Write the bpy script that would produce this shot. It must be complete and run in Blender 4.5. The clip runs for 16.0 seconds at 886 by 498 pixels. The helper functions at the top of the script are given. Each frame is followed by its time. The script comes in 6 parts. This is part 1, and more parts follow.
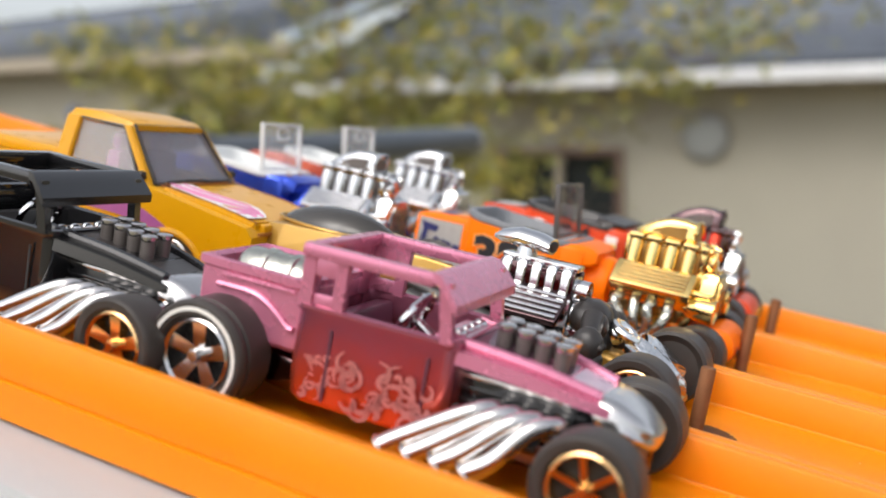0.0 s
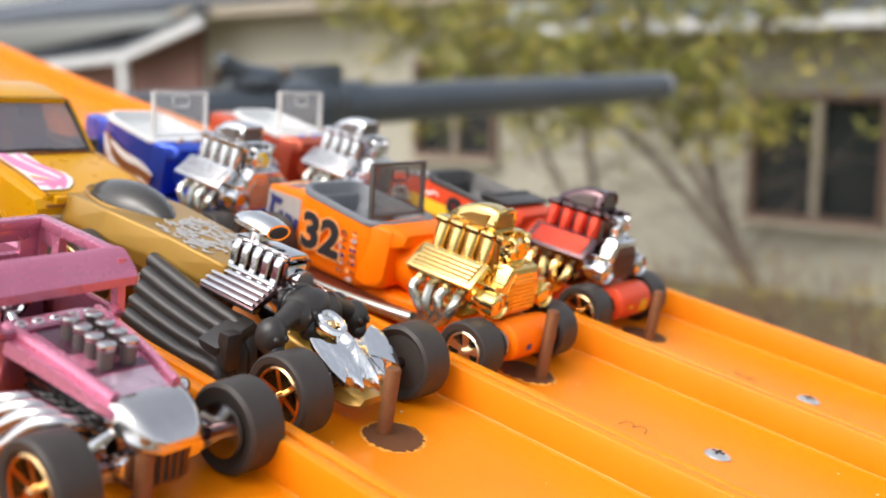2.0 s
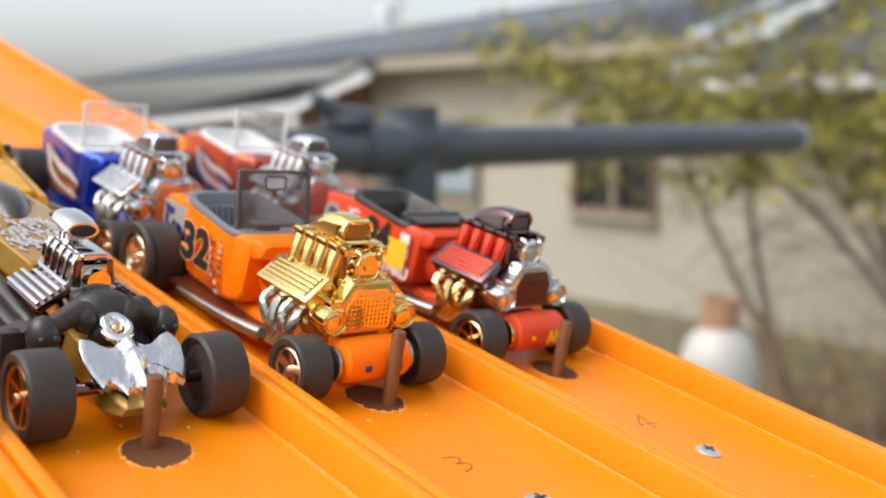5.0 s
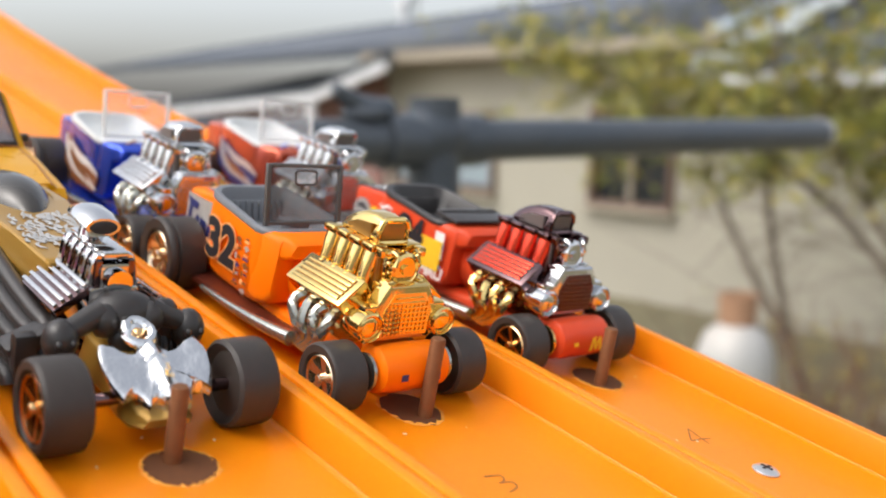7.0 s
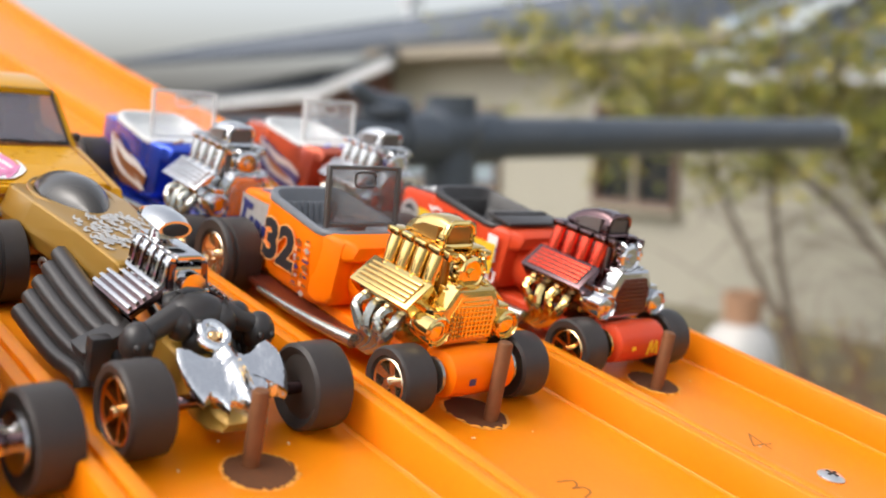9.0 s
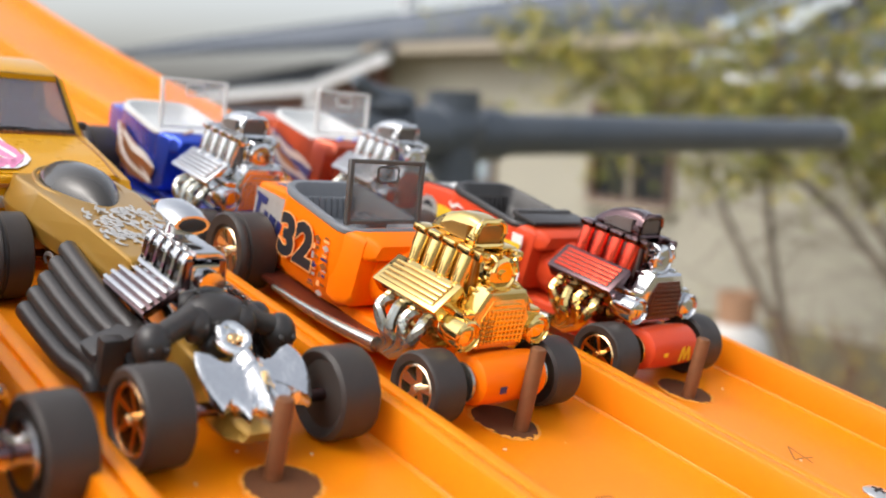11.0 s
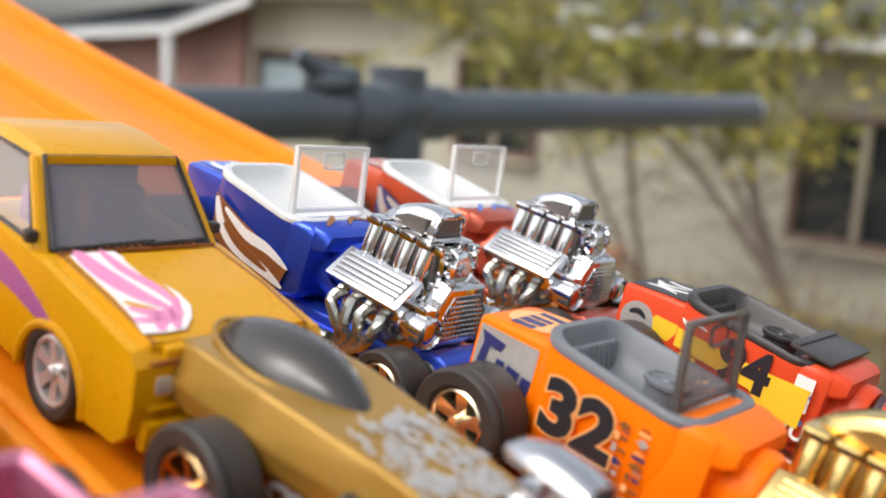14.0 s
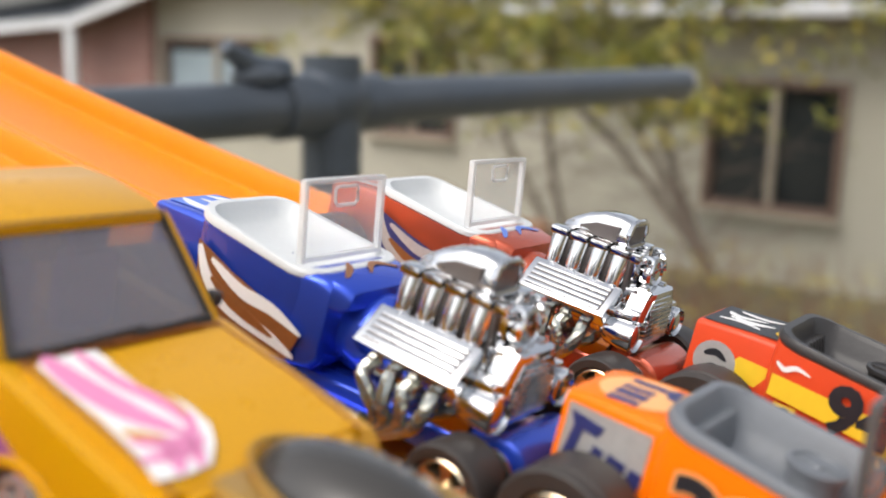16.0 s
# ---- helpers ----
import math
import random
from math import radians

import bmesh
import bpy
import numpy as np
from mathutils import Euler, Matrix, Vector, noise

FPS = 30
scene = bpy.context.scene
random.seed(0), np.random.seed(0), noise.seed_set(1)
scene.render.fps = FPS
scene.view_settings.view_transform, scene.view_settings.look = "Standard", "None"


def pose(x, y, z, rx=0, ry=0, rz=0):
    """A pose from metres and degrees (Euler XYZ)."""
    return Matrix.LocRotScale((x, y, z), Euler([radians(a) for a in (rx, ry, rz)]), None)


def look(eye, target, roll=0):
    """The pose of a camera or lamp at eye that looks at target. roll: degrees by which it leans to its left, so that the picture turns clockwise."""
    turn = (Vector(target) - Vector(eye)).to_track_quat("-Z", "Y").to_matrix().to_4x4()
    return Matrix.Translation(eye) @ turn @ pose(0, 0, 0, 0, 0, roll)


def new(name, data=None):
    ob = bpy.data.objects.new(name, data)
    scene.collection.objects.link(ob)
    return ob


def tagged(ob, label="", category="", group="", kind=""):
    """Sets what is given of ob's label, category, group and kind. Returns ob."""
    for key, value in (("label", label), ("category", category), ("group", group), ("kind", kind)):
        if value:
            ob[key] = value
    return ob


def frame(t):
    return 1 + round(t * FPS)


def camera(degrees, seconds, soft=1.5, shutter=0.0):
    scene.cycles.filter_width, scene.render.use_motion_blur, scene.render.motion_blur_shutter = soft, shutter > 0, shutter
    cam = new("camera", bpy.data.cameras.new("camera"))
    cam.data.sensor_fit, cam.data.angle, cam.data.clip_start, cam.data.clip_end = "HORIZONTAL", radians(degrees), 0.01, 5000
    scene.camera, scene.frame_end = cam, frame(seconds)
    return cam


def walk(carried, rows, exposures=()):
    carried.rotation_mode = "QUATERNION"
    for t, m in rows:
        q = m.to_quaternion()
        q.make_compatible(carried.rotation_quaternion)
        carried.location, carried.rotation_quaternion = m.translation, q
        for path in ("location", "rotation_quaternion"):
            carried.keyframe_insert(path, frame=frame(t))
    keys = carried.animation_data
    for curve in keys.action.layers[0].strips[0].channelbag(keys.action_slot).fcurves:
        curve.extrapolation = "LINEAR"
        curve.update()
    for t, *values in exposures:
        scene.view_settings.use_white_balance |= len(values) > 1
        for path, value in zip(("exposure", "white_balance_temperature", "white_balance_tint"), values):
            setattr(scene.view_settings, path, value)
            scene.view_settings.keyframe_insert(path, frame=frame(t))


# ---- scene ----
cam = camera(47.53, 16.0, soft=1.8)
cam.data.dof.use_dof = True
cam.data.dof.focus_distance = 0.15
cam.data.dof.aperture_fstop = 18.0
# The start ramp's own frame: x down the lanes, y across them, z off its floor; 2.1 m over the lawn.
RAMP = pose(0, 0, 2.1, -2.29, 10.74, 0)
ROWS = [
    (0, 0.02066, -0.11018, 0.04467, 80.65, -9.88, 25.45),
    (0.5, 0.03021, -0.10107, 0.04922, 80.68, -9.41, 25.81),
    (1, 0.05509, -0.08849, 0.05968, 78.82, -8.64, 30.80),
    (1.5, 0.07894, -0.07333, 0.06614, 75.70, -9.22, 36.04),
    (2, 0.08503, -0.06347, 0.06480, 74.86, -9.43, 39.92),
    (2.5, 0.08482, -0.04142, 0.06518, 74.85, -9.68, 42.82),
    (3, 0.10653, -0.03625, 0.07449, 74.87, -9.98, 44.79),
    (3.5, 0.12219, -0.02643, 0.06948, 75.93, -9.78, 46.10),
    (4, 0.11826, -0.02246, 0.06417, 76.59, -9.52, 47.51),
    (6.5, 0.11010, -0.01307, 0.06261, 75.69, -9.32, 50.36),
    (7, 0.10392, -0.01418, 0.06163, 75.73, -9.77, 50.31),
    (7.5, 0.10541, -0.01531, 0.06197, 75.60, -9.80, 50.78),
    (8, 0.10438, -0.01481, 0.05978, 75.68, -9.74, 50.73),
    (8.5, 0.09802, -0.01527, 0.05870, 75.61, -9.89, 50.53),
    (9, 0.09738, -0.02132, 0.06089, 75.51, -10.06, 50.55),
    (9.5, 0.09599, -0.01894, 0.05912, 75.41, -10.15, 50.59),
    (10, 0.09137, -0.02073, 0.05987, 75.34, -10.31, 50.65),
    (12.5, 0.08422, -0.01867, 0.05621, 75.40, -11.60, 50.05),
    (13, 0.07299, -0.02162, 0.05839, 75.38, -11.72, 50.26),
    (13.5, 0.04318, -0.02385, 0.05964, 74.61, -12.54, 48.73),
    (14, 0.00611, -0.02827, 0.06113, 73.94, -13.26, 42.65),
    (14.5, -0.01776, -0.03134, 0.06357, 74.24, -12.11, 36.57),
    (15, -0.02371, -0.02049, 0.06173, 74.26, -11.58, 35.43),
    (15.5, -0.01926, -0.01867, 0.06302, 74.25, -11.24, 36.76),
    (16, -0.02560, -0.01557, 0.05818, 73.96, -11.37, 37.43),
]
walk(cam, [(t, RAMP @ pose(x, y, z, rx, ry, rz)) for t, x, y, z, rx, ry, rz in ROWS], [(0, -0.14), (0.5, -0.1), (1, 0.02), (2, 0.1), (4, 0.06), (7, 0.0), (12.5, 0.04), (14, -0.03), (16, -0.1)])

# ---- light ----
world = bpy.data.worlds.new("overcast_sky")
scene.world = world
world.use_nodes = True
wn, wl = world.node_tree.nodes, world.node_tree.links
sky = wn.new("ShaderNodeTexSky")
sky.sky_type, sky.sun_disc = "NISHITA", False
sky.sun_elevation, sky.sun_rotation = radians(52), radians(200)
sky.air_density, sky.dust_density, sky.ozone_density = 1.0, 4.0, 1.0
pale = wn.new("ShaderNodeHueSaturation")
pale.inputs["Saturation"].default_value = 0.36
wl.new(sky.outputs[0], pale.inputs["Color"])
wl.new(pale.outputs[0], wn["Background"].inputs[0])
wn["Background"].inputs[1].default_value = 0.27
sun = new("sun", bpy.data.lights.new("sun", "SUN"))
sun.data.energy, sun.data.angle, sun.data.color = 0.6, radians(18), (1.0, 0.95, 0.88)
sun.matrix_world = look((0.6, -2.2, 4.0), (0, 0.3, 1.0))


# ---- materials ----
def material(name, color, rough=0.5, metal=0.0, vary=0.12, scale=40.0, bump=0.0, bump_scale=200.0, coat=0.0, spec=0.5, sub=0.0, stain=None, stain_scale=6.0, stain_amount=0.0):
    """A surface with two scales of variation: fine grain in colour and gloss, and broad stains."""
    m = bpy.data.materials.new(name)
    m.use_nodes = True
    n, l = m.node_tree.nodes, m.node_tree.links
    b = n["Principled BSDF"]
    b.inputs["Roughness"].default_value, b.inputs["Metallic"].default_value = rough, metal
    b.inputs["Coat Weight"].default_value, b.inputs["Coat Roughness"].default_value = coat, 0.08
    b.inputs["Specular IOR Level"].default_value = spec
    if sub:
        b.inputs["Subsurface Weight"].default_value, b.inputs["Subsurface Scale"].default_value = sub, 0.002
        b.inputs["Subsurface Radius"].default_value = (1.0, 0.4, 0.1)
    co = n.new("ShaderNodeTexCoord")
    fine = n.new("ShaderNodeTexNoise")
    fine.inputs["Scale"].default_value, fine.inputs["Detail"].default_value = scale, 6
    l.new(co.outputs["Object"], fine.inputs["Vector"])
    ramp = n.new("ShaderNodeMix")
    ramp.data_type = "RGBA"
    lo, hi = [c * (1 - vary) for c in color], [min(1, c * (1 + vary)) for c in color]
    ramp.inputs[6].default_value, ramp.inputs[7].default_value = (*lo, 1), (*hi, 1)
    l.new(fine.outputs["Fac"], ramp.inputs[0])
    out = ramp.outputs[2]
    if stain:
        broad = n.new("ShaderNodeTexNoise")
        broad.inputs["Scale"].default_value, broad.inputs["Detail"].default_value = stain_scale, 5
        l.new(co.outputs["Object"], broad.inputs["Vector"])
        cut = n.new("ShaderNodeMapRange")
        cut.inputs["From Min"].default_value, cut.inputs["From Max"].default_value, cut.inputs["To Max"].default_value = 0.42, 0.68, stain_amount
        l.new(broad.outputs["Fac"], cut.inputs["Value"])
        mix = n.new("ShaderNodeMix")
        mix.data_type = "RGBA"
        mix.inputs[7].default_value = (*stain, 1)
        l.new(cut.outputs[0], mix.inputs[0])
        l.new(out, mix.inputs[6])
        out = mix.outputs[2]
    l.new(out, b.inputs["Base Color"])
    gloss = n.new("ShaderNodeMapRange")
    gloss.inputs["To Min"].default_value, gloss.inputs["To Max"].default_value = rough * 0.9, min(1, rough * 1.12)
    l.new(fine.outputs["Fac"], gloss.inputs["Value"])
    l.new(gloss.outputs[0], b.inputs["Roughness"])
    if bump:
        grain = n.new("ShaderNodeTexNoise")
        grain.inputs["Scale"].default_value, grain.inputs["Detail"].default_value = bump_scale, 4
        l.new(co.outputs["Object"], grain.inputs["Vector"])
        bm_ = n.new("ShaderNodeBump")
        bm_.inputs["Strength"].default_value, bm_.inputs["Distance"].default_value = bump, 0.3 / bump_scale
        l.new(grain.outputs["Fac"], bm_.inputs["Height"])
        l.new(bm_.outputs[0], b.inputs["Normal"])
    return m


def clear(name, color, rough=0.05, alpha=0.35):
    """Thin clear plastic: gloss over a see-through tint."""
    m = bpy.data.materials.new(name)
    m.use_nodes = True
    n, l = m.node_tree.nodes, m.node_tree.links
    b = n["Principled BSDF"]
    b.inputs["Base Color"].default_value, b.inputs["Roughness"].default_value = (*color, 1), rough
    b.inputs["Alpha"].default_value = alpha
    return m


def brick_mat():
    m = material("brick_red", (0.27, 0.11, 0.085), 0.85, vary=0.25, scale=9, bump=0.4, bump_scale=60, stain=(0.33, 0.17, 0.14), stain_scale=3, stain_amount=0.6)
    n, l = m.node_tree.nodes, m.node_tree.links
    b = n["Principled BSDF"]
    tex = n.new("ShaderNodeTexBrick")
    tex.inputs["Scale"].default_value, tex.inputs["Mortar Size"].default_value = 1.0, 0.012
    tex.inputs["Brick Width"].default_value, tex.inputs["Row Height"].default_value = 0.215, 0.075
    tex.inputs["Color2"].default_value, tex.inputs["Mortar"].default_value = (0.21, 0.075, 0.06, 1), (0.33, 0.25, 0.22, 1)
    turn = n.new("ShaderNodeMapping")
    turn.inputs["Rotation"].default_value = (radians(90), 0, 0)
    co = n.new("ShaderNodeTexCoord")
    l.new(co.outputs["Object"], turn.inputs["Vector"])
    l.new(turn.outputs[0], tex.inputs["Vector"])
    l.new(b.inputs["Base Color"].links[0].from_socket, tex.inputs["Color1"])
    l.new(tex.outputs["Color"], b.inputs["Base Color"])
    return m


def faded_paint():
    """Pink metallic paint that fades through plum to an orange-red print towards the sill."""
    m = material("pink_to_red_fade_paint", (0.40, 0.12, 0.19), 0.22, 0.68, vary=0.08, scale=260, coat=0.5)
    n, l = m.node_tree.nodes, m.node_tree.links
    b = n["Principled BSDF"]
    co, sep, cut = n.new("ShaderNodeTexCoord"), n.new("ShaderNodeSeparateXYZ"), n.new("ShaderNodeMapRange")
    blot, add, mix = n.new("ShaderNodeTexNoise"), n.new("ShaderNodeMath"), n.new("ShaderNodeMix")
    blot.inputs["Scale"].default_value, blot.inputs["Detail"].default_value = 260, 4
    l.new(co.outputs["Object"], sep.inputs[0])
    l.new(co.outputs["Object"], blot.inputs["Vector"])
    add.operation = "MULTIPLY_ADD"
    add.inputs[1].default_value = 0.006
    l.new(blot.outputs["Fac"], add.inputs[0])
    l.new(sep.outputs["Z"], add.inputs[2])
    cut.inputs["From Min"].default_value, cut.inputs["From Max"].default_value = 0.0095, 0.0170
    l.new(add.outputs[0], cut.inputs["Value"])
    mix.data_type = "RGBA"
    mix.inputs[6].default_value = (0.66, 0.085, 0.03, 1)
    l.new(cut.outputs[0], mix.inputs[0])
    l.new(b.inputs["Base Color"].links[0].from_socket, mix.inputs[7])
    l.new(mix.outputs[2], b.inputs["Base Color"])
    return m


M = dict(
    pinkfade=faded_paint(),
    track=material("orange_track_plastic", (0.84, 0.235, 0.002), 0.36, vary=0.05, scale=60, spec=0.3, bump=0.08, bump_scale=900, sub=0.12, stain=(0.86, 0.28, 0.015), stain_scale=14, stain_amount=0.5),
    peg=material("rusty_steel_rod", (0.22, 0.09, 0.035), 0.6, 0.5, vary=0.3, scale=600, bump=0.3, bump_scale=2500),
    # Dark brown stands for the shade down inside the holes.
    hole=material("hole_depth_shade", (0.13, 0.045, 0.012), 0.8, vary=0.3, scale=900),
    swarf=material("torn_plastic_fringe", (0.86, 0.34, 0.04), 0.6, vary=0.2, scale=900),
    screw=material("zinc_screw", (0.75, 0.75, 0.73), 0.28, 0.9, vary=0.1, scale=900),
    pencil=material("pencil_mark", (0.36, 0.13, 0.03), 0.7, vary=0.3, scale=2000),
    # Plywood brown is darkened for the track's shadow on the board.
    plywood=material("shaded_raw_plywood", (0.22, 0.115, 0.055), 0.7, vary=0.25, scale=120, bump=0.3, bump_scale=400, stain=(0.13, 0.06, 0.03), stain_scale=25, stain_amount=0.6),
    white=material("white_painted_wood", (0.42, 0.42, 0.42), 0.5, vary=0.05, scale=60, bump=0.15, bump_scale=300, stain=(0.38, 0.365, 0.345), stain_scale=18, stain_amount=0.5),
    chrome=material("bright_chrome_plastic", (0.66, 0.66, 0.665), 0.1, 1.0, vary=0.03, scale=900),
    dull=material("dull_cast_metal", (0.44, 0.44, 0.39), 0.24, 0.9, vary=0.22, scale=500, bump=0.2, bump_scale=1800),
    gold=material("gold_chrome_plastic", (0.84, 0.60, 0.23), 0.1, 1.0, vary=0.04, scale=500),
    smoke=material("smoked_chrome_plastic", (0.17, 0.11, 0.115), 0.12, 1.0, vary=0.1, scale=700),
    redchrome=material("red_chrome_plastic", (0.85, 0.09, 0.05), 0.16, 0.9, vary=0.08, scale=700),
    copper=material("copper_wheel_chrome", (0.85, 0.55, 0.26), 0.2, 1.0, vary=0.06, scale=500),
    rubber=material("black_plastic_tyre", (0.045, 0.038, 0.034), 0.45, spec=0.35, vary=0.2, scale=500, bump=0.1, bump_scale=2500),
    whitewall=material("white_tyre_ring", (0.7, 0.68, 0.64), 0.5, vary=0.08, scale=900),
    black=material("matt_black_plastic", (0.032, 0.028, 0.026), 0.36, vary=0.25, scale=500, bump=0.15, bump_scale=1500),
    # Near-black for seams and grilles, and for shade painted into hollows.
    darkhole=material("black_recess_and_shade", (0.02, 0.018, 0.017), 0.7, vary=0.2, scale=500),
    gloss_black=material("gloss_black_paint", (0.012, 0.012, 0.013), 0.16, vary=0.2, scale=500, coat=0.6),
    pink=material("metallic_pink_paint", (0.60, 0.20, 0.31), 0.27, 0.5, vary=0.05, scale=260, coat=0.35, stain=(0.52, 0.15, 0.24), stain_scale=90, stain_amount=0.4),
    pinkpale=material("faded_pink_print", (0.55, 0.20, 0.19), 0.3, 0.4, vary=0.12, scale=900, coat=0.3),
    redprint=material("orange_red_fade_print", (0.62, 0.09, 0.035), 0.35, 0.3, vary=0.2, scale=300, coat=0.4),
    goldpaint=material("satin_gold_paint", (0.42, 0.235, 0.04), 0.3, 0.45, vary=0.04, scale=260, coat=0.15),
    yellow=material("mustard_yellow_paint", (0.62, 0.30, 0.002), 0.28, vary=0.03, scale=220, coat=0.12, spec=0.3),
    orange=material("fluorescent_orange_paint", (1.0, 0.19, 0.001), 0.4, vary=0.03, scale=220, spec=0.2),
    red=material("bright_red_paint", (0.68, 0.07, 0.02), 0.34, vary=0.04, scale=220, coat=0.05, spec=0.3),
    copperred=material("metallic_copper_red_paint", (0.55, 0.10, 0.045), 0.24, 0.55, vary=0.05, scale=260, coat=0.5),
    blue=material("metallic_blue_paint", (0.03, 0.085, 0.60), 0.22, 0.6, vary=0.05, scale=260, coat=0.5),
    grey=material("grey_plastic_interior", (0.16, 0.17, 0.185), 0.45, vary=0.1, scale=900),
    offwhite=material("white_plastic_interior", (0.64, 0.65, 0.64), 0.4, vary=0.04, scale=900),
    purple=material("purple_print", (0.32, 0.09, 0.26), 0.4, vary=0.15, scale=500),
    pinkprint=material("hot_pink_print", (0.78, 0.27, 0.47), 0.4, vary=0.1, scale=700),
    whiteprint=material("white_print", (0.82, 0.80, 0.77), 0.4, vary=0.06, scale=700),
    blackprint=material("black_print", (0.02, 0.02, 0.024), 0.4, vary=0.2, scale=700),
    navy=material("navy_print", (0.03, 0.035, 0.14), 0.4, vary=0.2, scale=700),
    yellowprint=material("yellow_print", (0.86, 0.56, 0.03), 0.4, vary=0.08, scale=700),
    brownprint=material("copper_brown_print", (0.33, 0.13, 0.04), 0.35, 0.4, vary=0.2, scale=700),
    silverprint=material("silver_flame_print", (0.60, 0.58, 0.55), 0.35, 0.5, vary=0.15, scale=900),
    blueprint=material("blue_print", (0.10, 0.20, 0.62), 0.4, vary=0.1, scale=700),
    nosechrome=material("grey_worn_chrome", (0.60, 0.58, 0.57), 0.2, 1.0, vary=0.08, scale=500),
    # Groove colours hold the shade of engine recesses; carburettor tubes are plain dark metal.
    groove=material("dark_cast_and_groove_shade", (0.16, 0.14, 0.13), 0.4, 0.5, vary=0.2, scale=500),
    goldgroove=material("gold_groove_shade", (0.38, 0.21, 0.06), 0.35, 0.8, vary=0.2, scale=500),
    darkred=material("dark_red_brown_plastic", (0.10, 0.022, 0.012), 0.3, vary=0.15, scale=300, coat=0.3),
    satin=material("satin_silver_plastic", (0.78, 0.78, 0.78), 0.14, 1.0, vary=0.05, scale=600, bump=0.5, bump_scale=420),
    plum=material("dark_plum_recess", (0.10, 0.035, 0.06), 0.3, 0.3, vary=0.25, scale=700, coat=0.3),
    lilac=material("pale_lilac_print", (0.50, 0.36, 0.44), 0.28, 0.4, vary=0.3, scale=350, coat=0.4),
    peach=material("pale_orange_outline", (0.95, 0.45, 0.16), 0.4, vary=0.06, scale=700),
    wheelchrome=material("warm_wheel_chrome", (0.90, 0.74, 0.52), 0.22, 0.95, vary=0.06, scale=500),
    crumb=material("pale_dust_crumb", (0.75, 0.55, 0.35), 0.8, vary=0.3, scale=900),
    lamp=material("silver_headlight", (0.72, 0.72, 0.70), 0.25, 0.6, vary=0.1, scale=900),
    clear=clear("clear_plastic", (0.86, 0.86, 0.84), 0.06, 0.2),
    clearedge=clear("clear_plastic_edge", (0.80, 0.80, 0.78), 0.12, 0.62),
    smokeclear=clear("smoke_grey_clear_plastic", (0.10, 0.092, 0.09), 0.06, 0.42),
    smokeedge=clear("smoke_grey_plastic_edge", (0.10, 0.09, 0.085), 0.15, 0.85),
    # The tint's lavender-grey also carries the sky's reflection on the glass.
    glass=clear("tinted_sky_grey_toy_glass", (0.25, 0.24, 0.265), 0.05, 0.58),
    canopy=material("dark_smoke_canopy", (0.04, 0.036, 0.031), 0.22, vary=0.12, scale=200, coat=0.25),
    pipe=material("black_pipe", (0.065, 0.078, 0.095), 0.34, 0.15, vary=0.2, scale=30, bump=0.15, bump_scale=150, stain=(0.1, 0.105, 0.11), stain_scale=9, stain_amount=0.4),
    # Pale grey paints the highlight on the end of the black pipe.
    pipeend=material("pale_pipe_end_highlight", (0.55, 0.55, 0.55), 0.6, vary=0.2, scale=80),
    stucco=material("cream_painted_siding", (0.41, 0.385, 0.31), 0.85, vary=0.08, scale=1.2, bump=0.3, bump_scale=40, stain=(0.36, 0.335, 0.275), stain_scale=0.5, stain_amount=0.7),
    brick=brick_mat(),
    shingle=material("charcoal_shingles", (0.105, 0.12, 0.145), 0.85, vary=0.3, scale=5, bump=0.6, bump_scale=12, stain=(0.13, 0.142, 0.165), stain_scale=0.6, stain_amount=0.7),
    fascia=material("white_fascia_paint", (0.66, 0.67, 0.68), 0.55, vary=0.07, scale=4, stain=(0.5, 0.5, 0.48), stain_scale=1.5, stain_amount=0.6),
    # Tan with the shade under the eaves mixed into the colour.
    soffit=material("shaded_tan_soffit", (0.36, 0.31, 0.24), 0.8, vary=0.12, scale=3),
    flashing=material("galvanised_flashing", (0.45, 0.52, 0.58), 0.5, 0.4, vary=0.15, scale=3),
    frame=material("brown_window_frame", (0.15, 0.095, 0.07), 0.6, vary=0.15, scale=8),
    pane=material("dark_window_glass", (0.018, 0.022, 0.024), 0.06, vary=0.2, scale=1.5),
    curtain=material("pale_blue_curtain", (0.27, 0.33, 0.36), 0.7, vary=0.15, scale=5),
    bark=material("grey_brown_bark", (0.13, 0.10, 0.075), 0.9, vary=0.3, scale=20, bump=0.7, bump_scale=50),
    leaf=material("yellow_green_leaf", (0.21, 0.215, 0.04), 0.6, vary=0.35, scale=2.5),
    leafyellow=material("yellow_leaf", (0.40, 0.33, 0.05), 0.6, vary=0.3, scale=2.5),
    grass=material("dry_lawn", (0.17, 0.15, 0.085), 0.95, vary=0.3, scale=3, bump=0.6, bump_scale=30, stain=(0.24, 0.20, 0.14), stain_scale=0.5, stain_amount=0.8),
    twig=material("dry_brown_twig", (0.17, 0.10, 0.06), 0.9, vary=0.3, scale=10),
    tank=material("white_tank_enamel", (0.42, 0.415, 0.40), 0.35, vary=0.05, scale=6, stain=(0.6, 0.52, 0.44), stain_scale=4, stain_amount=0.4),
    rust=material("orange_rusty_collar", (0.34, 0.19, 0.11), 0.7, vary=0.25, scale=12),
    dish=material("grey_metal_disc", (0.30, 0.31, 0.30), 0.55, 0.2, vary=0.12, scale=5),
)
MM = 0.001


# ---- mesh helpers (millimetres) ----
def thing(name, m, label, category, group=""):
    ob = new(name)
    ob.matrix_world = m
    ob.empty_display_size = 0.01
    return tagged(ob, label, category, group)


